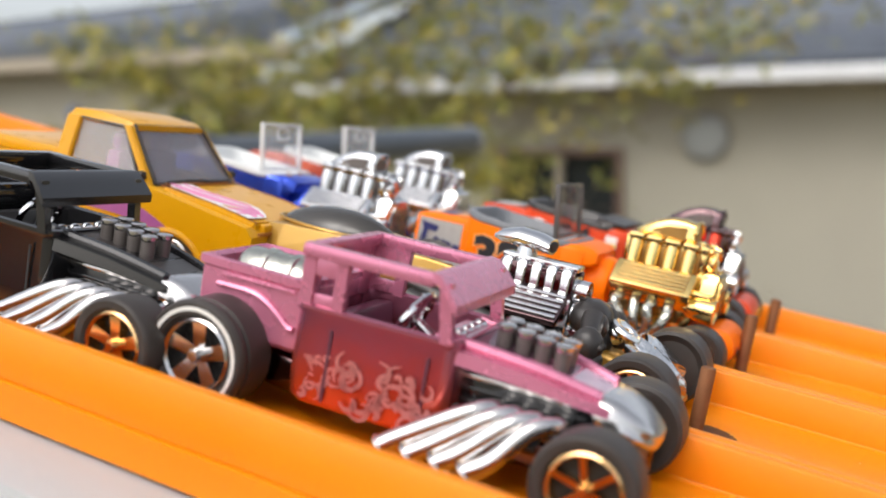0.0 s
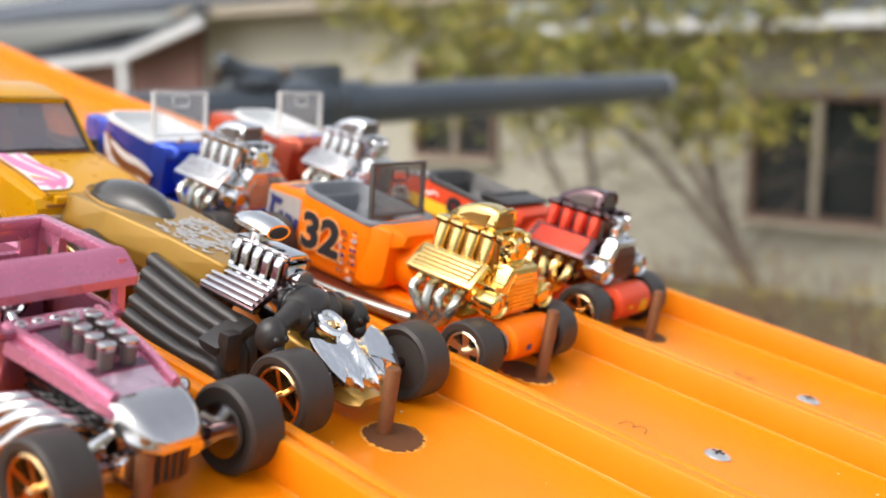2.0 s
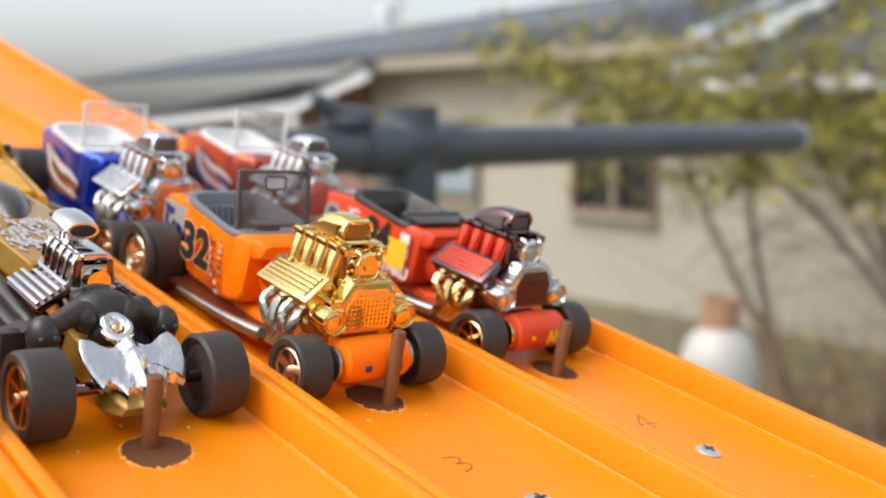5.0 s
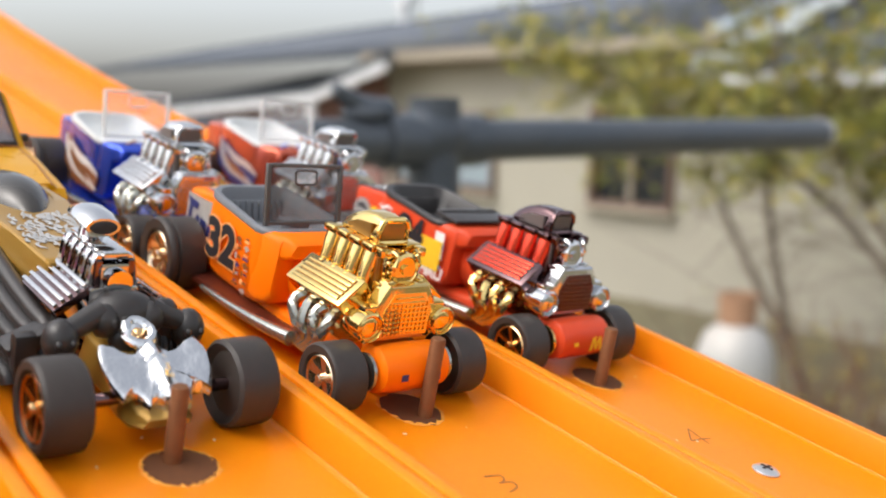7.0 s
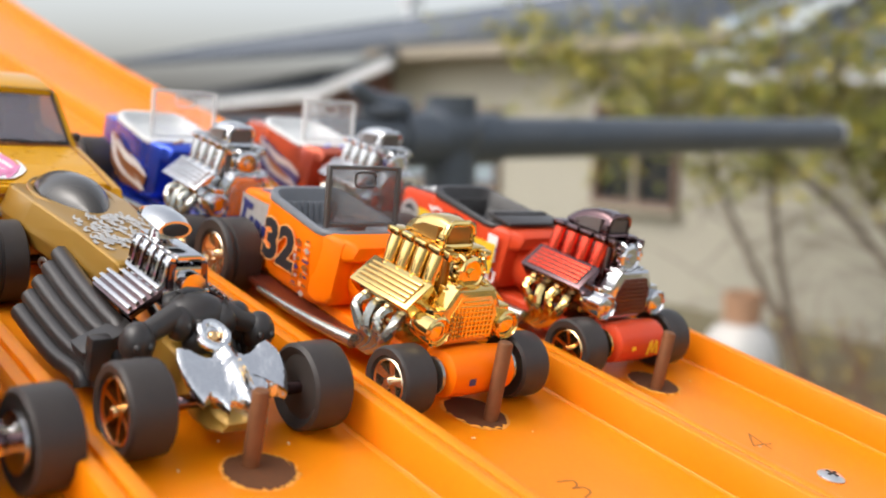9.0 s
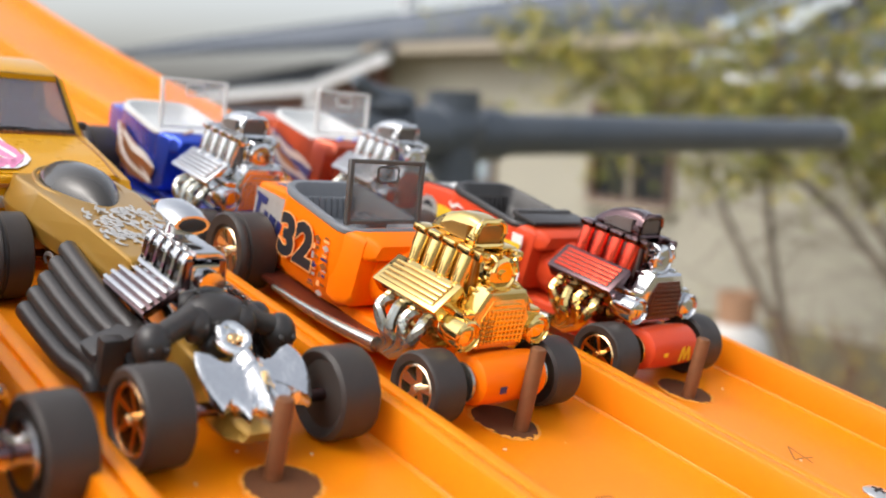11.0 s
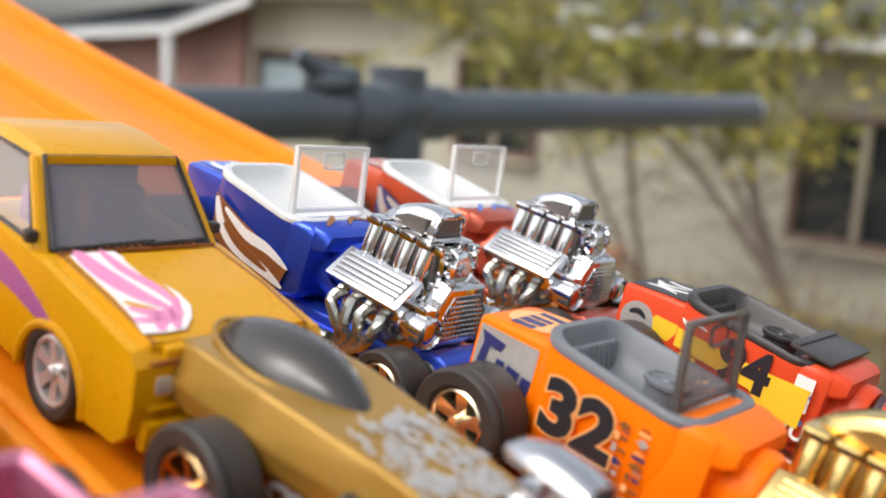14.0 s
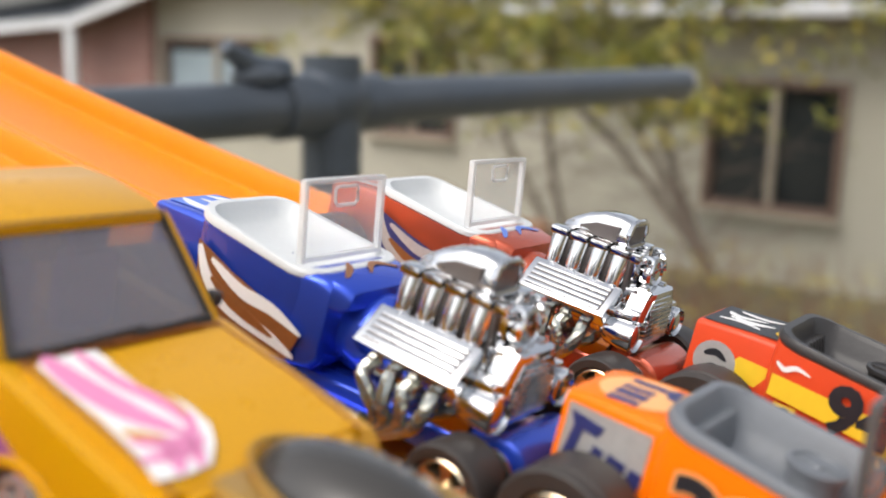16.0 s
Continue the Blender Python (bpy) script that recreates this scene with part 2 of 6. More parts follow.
def part(name, bm, mat, parent, label="", scale=MM, smooth=True, kind=""):
    bmesh.ops.recalc_face_normals(bm, faces=bm.faces)
    me = bpy.data.meshes.new(name)
    for v in bm.verts:
        v.co *= scale
    bm.to_mesh(me)
    bm.free()
    me.materials.append(M[mat] if isinstance(mat, str) else mat)
    if smooth:
        me.set_sharp_from_angle(angle=radians(38))
    ob = new(name, me)
    ob.parent = parent
    return tagged(ob, label, kind=kind)


def box(bm, c, s, bevel=0.3, taper=(1, 1), turn=None):
    """A bevelled block; taper narrows its top in x and y."""
    got = bmesh.ops.create_cube(bm, size=1)["verts"]
    for v in got:
        kx, ky = (taper if v.co.z > 0 else (1, 1))
        v.co = Vector((v.co.x * s[0] * kx, v.co.y * s[1] * ky, v.co.z * s[2]))
    if bevel:
        edges = {e for v in got for e in v.link_edges}
        out = bmesh.ops.bevel(bm, geom=list(edges), offset=bevel, segments=2, affect="EDGES", profile=0.6)
        got = list({v for f in out["faces"] for v in f.verts} | {v for v in got if v.is_valid})
    m = Matrix.Translation(c) @ (turn or Matrix())
    bmesh.ops.transform(bm, matrix=m, verts=got)
    return got


def rod(bm, a, b, r0, r1=None, seg=12, caps=True):
    a, b = Vector(a), Vector(b)
    d = b - a
    m = Matrix.Translation((a + b) / 2) @ d.to_track_quat("Z", "Y").to_matrix().to_4x4()
    return bmesh.ops.create_cone(bm, cap_ends=caps, segments=seg, radius1=r0, radius2=r0 if r1 is None else r1, depth=d.length, matrix=m)["verts"]


def ball(bm, c, s, u=14, v=9, turn=None):
    m = Matrix.Translation(c) @ (turn or Matrix()) @ Matrix.Diagonal((*s, 1))
    return bmesh.ops.create_uvsphere(bm, u_segments=u, v_segments=v, radius=1, matrix=m)["verts"]


def smooth_path(pts, n=5):
    pts = [Vector(p) for p in pts]
    out = []
    for i in range(len(pts) - 1):
        p0, p1, p2, p3 = pts[max(i - 1, 0)], pts[i], pts[i + 1], pts[min(i + 2, len(pts) - 1)]
        for k in range(n):
            t = k / n
            out.append(0.5 * ((2 * p1) + (p2 - p0) * t + (2 * p0 - 5 * p1 + 4 * p2 - p3) * t * t + (3 * p1 - p0 - 3 * p2 + p3) * t ** 3))
    return out + [pts[-1]]


def tube(bm, pts, r, seg=8, n=5, r1=None, flat=1.0):
    """A bent tube through the points."""
    path = smooth_path(pts, n) if n > 1 else [Vector(p) for p in pts]
    rings = []
    for i, p in enumerate(path):
        d = (path[min(i + 1, len(path) - 1)] - path[max(i - 1, 0)]).normalized()
        side = d.cross(Vector((0, 0, 1)))
        side = side.normalized() if side.length > 1e-4 else Vector((1, 0, 0))
        up = side.cross(d)
        k = r if r1 is None else r + (r1 - r) * i / (len(path) - 1)
        rings.append([bm.verts.new(p + side * (k * math.cos(a)) + up * (k * flat * math.sin(a))) for a in (2 * math.pi * j / seg for j in range(seg))])
    skin(bm, rings)
    return rings


def skin(bm, rings, close=True, caps=True):
    for a, b in zip(rings, rings[1:]):
        for j in range(len(a) if close else len(a) - 1):
            k = (j + 1) % len(a)
            bm.faces.new((a[j], a[k], b[k], b[j]))
    if caps:
        bm.faces.new(rings[0][::-1])
        bm.faces.new(rings[-1])


def loft(bm, loops, caps=True):
    rings = [[bm.verts.new(p) for p in loop] for loop in loops]
    skin(bm, rings, True, caps)
    return rings


def section(x, half, z0, z1, top=1.0, tuck=1.0, n=3, soft=0.22):
    """A rounded body section across the car at x: half-width at the belt, floor, roof, and how narrow its top and floor are."""
    r = min(half, (z1 - z0)) * soft
    pts = []
    for cy, cz, a0 in ((half * top - r, z1 - r, 0), (-(half * top - r), z1 - r, 90), (-(half * tuck - r), z0 + r, 180), (half * tuck - r, z0 + r, 270)):
        pts += [(x, cy + r * math.cos(radians(a0 + 90 * k / n)), cz + r * math.sin(radians(a0 + 90 * k / n))) for k in range(n + 1)]
    return pts


def lathe(bm, profile, seg=28, axis="y", c=(0, 0, 0), caps=True):
    """Turns (radius, along) pairs round an axis."""
    rings = []
    for r, h in profile:
        ring = []
        for j in range(seg):
            a = 2 * math.pi * j / seg
            u, v = r * math.cos(a), r * math.sin(a)
            p = {"y": (u, h, v), "z": (u, v, h), "x": (h, u, v)}[axis]
            ring.append(bm.verts.new(Vector(p) + Vector(c)))
        rings.append(ring)
    skin(bm, rings, True, caps)


def prism(bm, outline, a, b, axis="y"):
    """An outline pulled from a to b along an axis."""
    def at(u, v, h):
        return {"y": (u, h, v), "z": (u, v, h), "x": (h, u, v)}[axis]
    loft(bm, [[at(u, v, a) for u, v in outline], [at(u, v, b) for u, v in outline]])


def lettering(name, words, size, mat, parent, m, bold=0.0, label=""):
    cu = bpy.data.curves.new(name, "FONT")
    cu.body, cu.size, cu.extrude, cu.offset = words, size * MM, 0.00004, bold * MM
    cu.align_x, cu.align_y = "CENTER", "CENTER"
    cu.resolution_u = 3
    tmp = new("tmp", cu)
    me = bpy.data.meshes.new_from_object(tmp.evaluated_get(bpy.context.evaluated_depsgraph_get()))
    bpy.data.objects.remove(tmp)
    me.materials.clear()
    me.materials.append(M[mat])
    ob = new(name, me)
    ob.parent, ob.matrix_basis = parent, m
    return tagged(ob, label)


def top_face(x, z, slope):
    """The pose of a print on a top face that falls forwards by slope degrees: u to the near side, v forwards."""
    return pose(x * MM, 0, z * MM, 0, slope, 0) @ pose(0, 0, 0, 0, 0, -90)


def side(x, y, z, lean=0.0, yaw=0.0):
    """The pose (millimetres) of a print on the flank that faces the near side (y below 0)."""
    return pose(x * MM, y * MM, z * MM, 90 + lean, 0, yaw)


def decal(name, shapes, mat, parent, place, thick=0.06, label=""):
    """Flat printed shapes, outlines in millimetres on a plane."""
    bm = bmesh.new()
    for outline in shapes:
        loft(bm, [[(u, v, 0.0) for u, v in outline], [(u, v, thick) for u, v in outline]])
    ob = part(name, bm, mat, parent, label, smooth=False)
    ob.matrix_basis = place
    return ob


def decals(name, shapes, mats, parent, place, thick=0.06):
    """Printed patches, each one a part of its own."""
    for k, outline in enumerate(shapes):
        decal(name, [outline], mats[k % len(mats)], parent, place, thick)


def swoosh(pts, w, n=6):
    """The outline of a tapered stroke through the points."""
    path = smooth_path([(u, v, 0) for u, v in pts], n)
    left, right = [], []
    for i, p in enumerate(path):
        d = (path[min(i + 1, len(path) - 1)] - path[max(i - 1, 0)]).normalized()
        k = w * math.sin(math.pi * (0.08 + 0.9 * i / (len(path) - 1))) ** 0.8
        left.append((p.x - d.y * k, p.y + d.x * k))
        right.append((p.x + d.y * k, p.y - d.x * k))
    return left + right[::-1]


# ---- wheels ----
def wheel(parent, x, y, r, width, rim, spokes=5, ring=False, fat=0.62, style="star", step=0.0):
    """A toy wheel with its face towards the side on which it stands: tyre, rim with spokes and cap."""
    s = 1 if y > 0 else -1
    hub = bmesh.new()
    lathe(hub, [(r * 0.13, width * 0.1), (r * 0.13, width * 0.44), (r * 0.1, width * 0.5)], 12)
    w = part("wheel", hub, rim, parent)
    w.matrix_basis = pose(x * MM, y * MM, r * MM, 0, 0, 0 if s > 0 else 180)
    h = width / 2
    b = bmesh.new()
    prof = [(r * fat, -h * 0.7), (r * 0.9, -h), (r * 0.985, -h * 0.86)]
    if step:
        prof += [(r * 0.985, h * (1 - step) - 0.45), (r * 0.93, h * (1 - step) - 0.25), (r * 0.93, h * (1 - step) + 0.1), (r * 0.99, h * (1 - step) + 0.4)]
    prof += [(r, -h * 0.2 if not step else h * 0.75), (r, h * 0.78), (r * 0.975, h * 0.92), (r * 0.93, h), (r * (fat + 0.06), h * 0.96), (r * fat, h * 0.8), (r * fat, h * 0.1)]
    lathe(b, prof, 36)
    part("tyre", b, "rubber", w)
    b = bmesh.new()
    lathe(b, [(r * fat * 0.99, h * 0.12), (r * fat * 0.99, h * 0.84), (r * fat * 0.93, h * 0.9), (r * fat * 0.86, h * 0.8), (r * fat * 0.84, h * 0.14)], 32, caps=False)
    part("rim", b, rim, w)
    b = bmesh.new()
    for k in range(spokes):
        a = 2 * math.pi * k / spokes + 0.3
        d, e = Vector((math.cos(a), 0, math.sin(a))), Vector((-math.sin(a), 0, math.cos(a)))
        i, o, w0, w1 = r * 0.1, r * fat * 0.92, r * 0.1, r * (0.15 if style == "star" else 0.06)
        zf, zr = h * 0.62, h * 0.8
        if style == "wire":
            w0 = w1
        loft(b, [[tuple(d * i + e * w0 + Vector((0, q, 0))) for q in (0,)] + [tuple(d * i - e * w0), tuple(d * i - e * w0 + Vector((0, zf, 0))), tuple(d * i + e * w0 + Vector((0, zf, 0)))],
                 [tuple(d * o + e * w1 + Vector((0, h * 0.2, 0))), tuple(d * o - e * w1 + Vector((0, h * 0.2, 0))), tuple(d * o - e * w1 + Vector((0, zr, 0))), tuple(d * o + e * w1 + Vector((0, zr, 0)))]])
    part("spokes", b, rim, w)
    # Black disc: the shade behind the spokes is put into its colour.
    b = bmesh.new()
    lathe(b, [(r * fat * 0.85, h * 0.04), (r * fat * 0.85, h * 0.14)], 24)
    part("backing_shade", b, "darkhole", w)
    if ring:
        b = bmesh.new()
        lathe(b, [(r * 0.8, h * 0.9), (r * 0.8, h * 1.02), (r * 0.87, h * 1.02), (r * 0.87, h * 0.9)], 36, caps=False)
        part("whitewall", b, "whitewall", w, "thin white ring")
    return w


def lane_place(x, y, z=0.0, yaw=0.0):
    return RAMP @ pose(x * MM, y * MM, z * MM, 0, 0, yaw)


# ---- setting: lawn, house, trees ----
def slab(name, mat, c, s, label, kind="structure", parent=None, bevel=0.0, turn=None, category=""):
    bm = bmesh.new()
    box(bm, c, s, bevel, turn=turn)
    return tagged(part(name, bm, mat, parent, label, 1.0, kind=kind), category=category)


def ground():
    bm = bmesh.new()
    n, span = 60, 3000.0
    pts = [(-1) ** (k < n) * (abs(k - n) / n) ** 4 * span for k in range(2 * n + 1)]
    grid = [[bm.verts.new((x, y, 0.05 * noise.noise(Vector((x * 0.6, y * 0.6, 0))) if abs(x) < 40 and abs(y) < 40 else 0)) for x in pts] for y in pts]
    for a, b in zip(grid, grid[1:]):
        for j in range(len(a) - 1):
            bm.faces.new((a[j], a[j + 1], b[j + 1], b[j]))
    part("ground", bm, "grass", None, "patchy dry lawn below the ramp", 1.0, kind="structure")


ground()
WALL_Y, Z0 = 9.5, 2.1


def window(name, x0, x1, z0, z1, label, mull=True, curtain=False):
    """A brown-framed window, set through the wall."""
    w = thing(name, pose((x0 + x1) / 2, WALL_Y, z0), label, "window")
    tagged(w, kind="structure")
    a, h = (x1 - x0) / 2, z1 - z0
    bm = bmesh.new()
    for c, s in (((-a + 0.035, 0, h / 2), (0.07, 0.16, h)), ((a - 0.035, 0, h / 2), (0.07, 0.16, h)), ((0, 0, 0.035), (2 * a - 0.14, 0.16, 0.07)), ((0, 0, h - 0.035), (2 * a - 0.14, 0.16, 0.07))):
        box(bm, c, s, 0.008)
    part("window_frame", bm, "frame", w, scale=1.0)
    if mull:
        bm = bmesh.new()
        box(bm, (0, 0.0, h / 2), (0.06, 0.1, h - 0.14), 0.006)
        part("mullion", bm, "soffit", w, scale=1.0)
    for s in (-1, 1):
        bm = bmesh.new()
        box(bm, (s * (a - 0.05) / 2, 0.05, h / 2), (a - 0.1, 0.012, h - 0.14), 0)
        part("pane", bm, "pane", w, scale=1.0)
    if curtain:
        bm = bmesh.new()
        n = 40
        rows = [[bm.verts.new((-a + 0.1 + (2 * a - 0.2) * k / n, 0.03 + 0.008 * math.sin(k * 1.9), z)) for k in range(n + 1)] for z in (0.1, h - 0.2)]
        skin(bm, rows, False, False)
        part("curtain", bm, "curtain", w, scale=1.0)
    bm = bmesh.new()
    box(bm, (0, -0.1, -0.02), (2 * a + 0.1, 0.12, 0.05), 0.008)
    part("window_sill", bm, "soffit", w, scale=1.0)
    return w


WINDOWS = [("window_1", -12.3, -10.0, Z0 - 1.0, Z0 + 0.12, "wide brown-framed window with pale drawn curtains", True, True),
           ("window_2", -8.28, -7.0, Z0 - 1.0, Z0 + 0.2, "brown-framed sliding window in a cream wall", True, False),
           ("window_3", -3.92, -2.6, Z0 - 1.4, Z0 - 0.16, "dark brown-framed window behind a thin tree", True, False)]


def wall_with_openings():
    """The cream front of the house, with its three openings cut through."""
    bm = bmesh.new()
    xs = sorted({-12.5, 9.0, *[v for w in WINDOWS for v in w[1:3]]})
    for a, b in zip(xs, xs[1:]):
        top = Z0 + (1.15 if b <= -6.2 else 0.62)
        cut = [w for w in WINDOWS if w[1] <= a + 1e-6 and b <= w[2] + 1e-6]
        spans = [(0.0, cut[0][3]), (cut[0][4], top)] if cut else [(0.0, top)]
        for z0, z1 in spans:
            box(bm, ((a + b) / 2, WALL_Y + 0.1, (z0 + z1) / 2), (b - a, 0.2, z1 - z0), 0)
    part("wall_south", bm, "stucco", None, "cream painted siding wall with rain stains", 1.0, kind="structure")
    for w in WINDOWS:
        window(*w)
    slab("wall_behind", "stucco", (-8, 14.0, 1.0), (34, 0.2, 2.0), "plain cream back wall of the house")


wall_with_openings()


def roof(name, corners, label, rows=26):
    """A shingled slope between eave (two corners) and ridge (two corners), courses stepping proud of one another."""
    e0, e1, r1, r0 = [Vector(c) for c in corners]
    up = (e1 - e0).cross(r0 - e0).normalized()
    up = up if up.z > 0 else -up
    def sheet(q, thick):
        bm = bmesh.new()
        top, low = [bm.verts.new(p) for p in q], [bm.verts.new(p - up * thick) for p in q]
        bm.faces.new(top)
        bm.faces.new(low[::-1])
        for j in range(4):
            bm.faces.new((top[j], low[j], low[(j + 1) % 4], top[(j + 1) % 4]))
        return bm
    deck = tagged(part(name, sheet([e0, e1, r1, r0], 0.06), "shingle", None, label, 1.0, smooth=False, kind="structure"))
    for k in range(rows):
        t0, t1 = k / rows, min((k + 1.15) / rows, 1)
        part("shingle_course", sheet([e0.lerp(r0, t0) + up * 0.04, e1.lerp(r1, t0) + up * 0.04, e1.lerp(r1, t1) + up * 0.016, e0.lerp(r0, t1) + up * 0.016], 0.012), "shingle", deck, scale=1.0, smooth=False)
    return deck


roof("roof_main", [(-23.5, 9.0, Z0 + 0.93), (-6.1, 9.0, Z0 + 1.0), (-6.1, 14.0, Z0 + 2.45), (-27.3, 14.0, Z0 + 1.85)], "charcoal shingled main roof slope")
roof("roof_wing", [(-6.1, 9.0, Z0 + 0.56), (9.5, 9.0, Z0 + 0.56), (9.5, 14.0, Z0 + 2.75), (-6.1, 14.0, Z0 + 2.45)], "charcoal shingled roof slope of the lower wing")
slab("gutter", "fascia", (1.75, 8.97, Z0 + 0.47), (15.6, 0.09, 0.13), "weathered white gutter along the lower eave", bevel=0.02)
slab("soffit_wing", "soffit", (1.75, 9.25, Z0 + 0.4), (15.6, 0.5, 0.03), "tan soffit under the lower eave, shade in its colour")
slab("fascia_main", "soffit", (-9.3, 8.99, Z0 + 0.9), (6.4, 0.05, 0.14), "dark tan fascia board of the main roof")
slab("soffit_main", "soffit", (-9.3, 9.25, Z0 + 0.82), (6.4, 0.5, 0.03), "tan soffit under the main eave, shade in its colour")


def flashing():
    bm = bmesh.new()
    a, b = Vector((-6.15, 8.95, Z0 + 0.95)), Vector((-5.6, 14.0, Z0 + 2.6))
    for w0, w1 in ((-0.12, 0.12),):
        p = [a + Vector((w0, 0, 0.1)), a + Vector((w1, 0, 0.1)), b + Vector((w1, 0, 0.1)), b + Vector((w0, 0, 0.1))]
        top, low = [bm.verts.new(v) for v in p], [bm.verts.new(v - Vector((0, 0, 0.08))) for v in p]
        bm.faces.new(top), bm.faces.new(low[::-1])
        for j in range(4):
            bm.faces.new((top[j], low[j], low[(j + 1) % 4], top[(j + 1) % 4]))
    part("trim", bm, "flashing", None, "blue-grey metal flashing where two roofs meet", 1.0, kind="structure")


flashing()


def porch():
    """The brick gable end with white barge boards and a post, on the far end of the house."""
    bm = bmesh.new()
    prism(bm, [(-21.5, 0), (-12.52, 0), (-12.52, Z0 + 0.8), (-14.66, Z0 + 0.3), (-21.5, Z0 - 0.05)], WALL_Y - 0.1, WALL_Y + 0.15)
    wall = part("wall_brick", bm, "brick", None, "red brick gable wall of the porch", 1.0, kind="structure")
    def board(name, pts, h, label):
        b = bmesh.new()
        loft(b, [[(x, y0, z - h), (x, y1, z - h), (x, y1, z), (x, y0, z)] for x, z, y0, y1 in [(x, z, WALL_Y - 0.72, WALL_Y - 0.62) for x, z in pts]])
        part(name, b, "fascia", None, label, 1.0, kind="structure")
    board("trim_barge", [(-19.6, Z0 + 0.1), (-13.6, Z0 + 0.42), (-11.65, Z0 + 0.88)], 0.19, "white painted barge board along the gable")
    roof("roof_porch", [(-19.6, WALL_Y - 0.75, Z0 + 0.12), (-13.6, WALL_Y - 0.75, Z0 + 0.44), (-13.6, 13.0, Z0 + 1.2), (-19.6, 13.0, Z0 + 1.0)], "charcoal shingled porch roof", 12)
    roof("roof_gable", [(-13.6, WALL_Y - 0.75, Z0 + 0.44), (-11.65, WALL_Y - 0.75, Z0 + 0.90), (-11.65, 13.0, Z0 + 1.5), (-13.6, 13.0, Z0 + 1.2)], "charcoal shingled gable roof", 12)
    post = thing("porch_post", pose(-13.66, WALL_Y - 0.66, 0), "square white painted porch post", "post")
    b = bmesh.new()
    box(b, (0, 0, (Z0 + 0.2) / 2), (0.16, 0.1, Z0 + 0.2), 0.01)
    part("shaft", b, "fascia", post, scale=1.0)
    b = bmesh.new()
    box(b, (0, 0, 0.08), (0.24, 0.16, 0.16), 0.01)
    part("foot", b, "fascia", post, scale=1.0)
    return wall


brick_wall = porch()


def roof_mast():
    m = thing("roof_mast", pose(-16.6, 13.3, Z0 + 1.75), "thin grey aerial mast with a pale box on the roof", "aerial")
    b = bmesh.new()
    rod(b, (0, 0, 0), (0, 0, 1.4), 0.03)
    rod(b, (-0.35, 0, 0.7), (0.35, 0, 0.75), 0.015)
    part("mast", b, "dish", m, scale=1.0)
    b = bmesh.new()
    box(b, (-0.45, 0, 0.62), (0.35, 0.2, 0.3), 0.03)
    box(b, (-0.42, 0, 0.25), (0.16, 0.12, 0.5), 0.03)
    part("head", b, "fascia", m, scale=1.0)


roof_mast()


def wall_disc():
    d = thing("wall_vent", pose(-1.82, WALL_Y - 0.002, Z0 - 0.06), "round grey metal vent cover on the wall", "vent")
    b = bmesh.new()
    lathe(b, [(0.23, 0.0), (0.23, -0.05), (0.2, -0.09), (0.1, -0.11)], 28)
    part("cover", b, "dish", d, scale=1.0)
    b = bmesh.new()
    lathe(b, [(0.25, 0.0), (0.25, -0.02), (0.2, -0.025)], 28, caps=False)
    part("flange", b, "soffit", d, scale=1.0)


wall_disc()


def gas_tank():
    g = thing("gas_cylinder", pose(-2.5, 4.0, 0), "white upright gas cylinder with a rusty orange collar", "gas cylinder")
    r = 0.185
    b = bmesh.new()
    lathe(b, [(r * 0.8, 0.06), (r, 0.14), (r, 1.0), (r * 0.96, 1.08), (r * 0.78, 1.17), (r * 0.45, 1.22), (0.04, 1.24)], 28, "z")
    part("body", b, "tank", g, scale=1.0)
    b = bmesh.new()
    lathe(b, [(r * 0.82, 0.0), (r * 0.82, 0.1), (r * 0.78, 0.1), (r * 0.78, 0.0)], 28, "z")
    part("foot_ring", b, "tank", g, scale=1.0)
    b = bmesh.new()
    lathe(b, [(0.085, 1.2), (0.09, 1.36), (0.08, 1.36), (0.075, 1.22)], 20, "z", caps=False)
    part("collar", b, "rust", g, scale=1.0)
    b = bmesh.new()
    rod(b, (0, 0, 1.23), (0, 0, 1.33), 0.025)
    rod(b, (-0.05, 0, 1.3), (0.05, 0, 1.3), 0.018)
    part("valve", b, "dish", g, scale=1.0)


gas_tank()


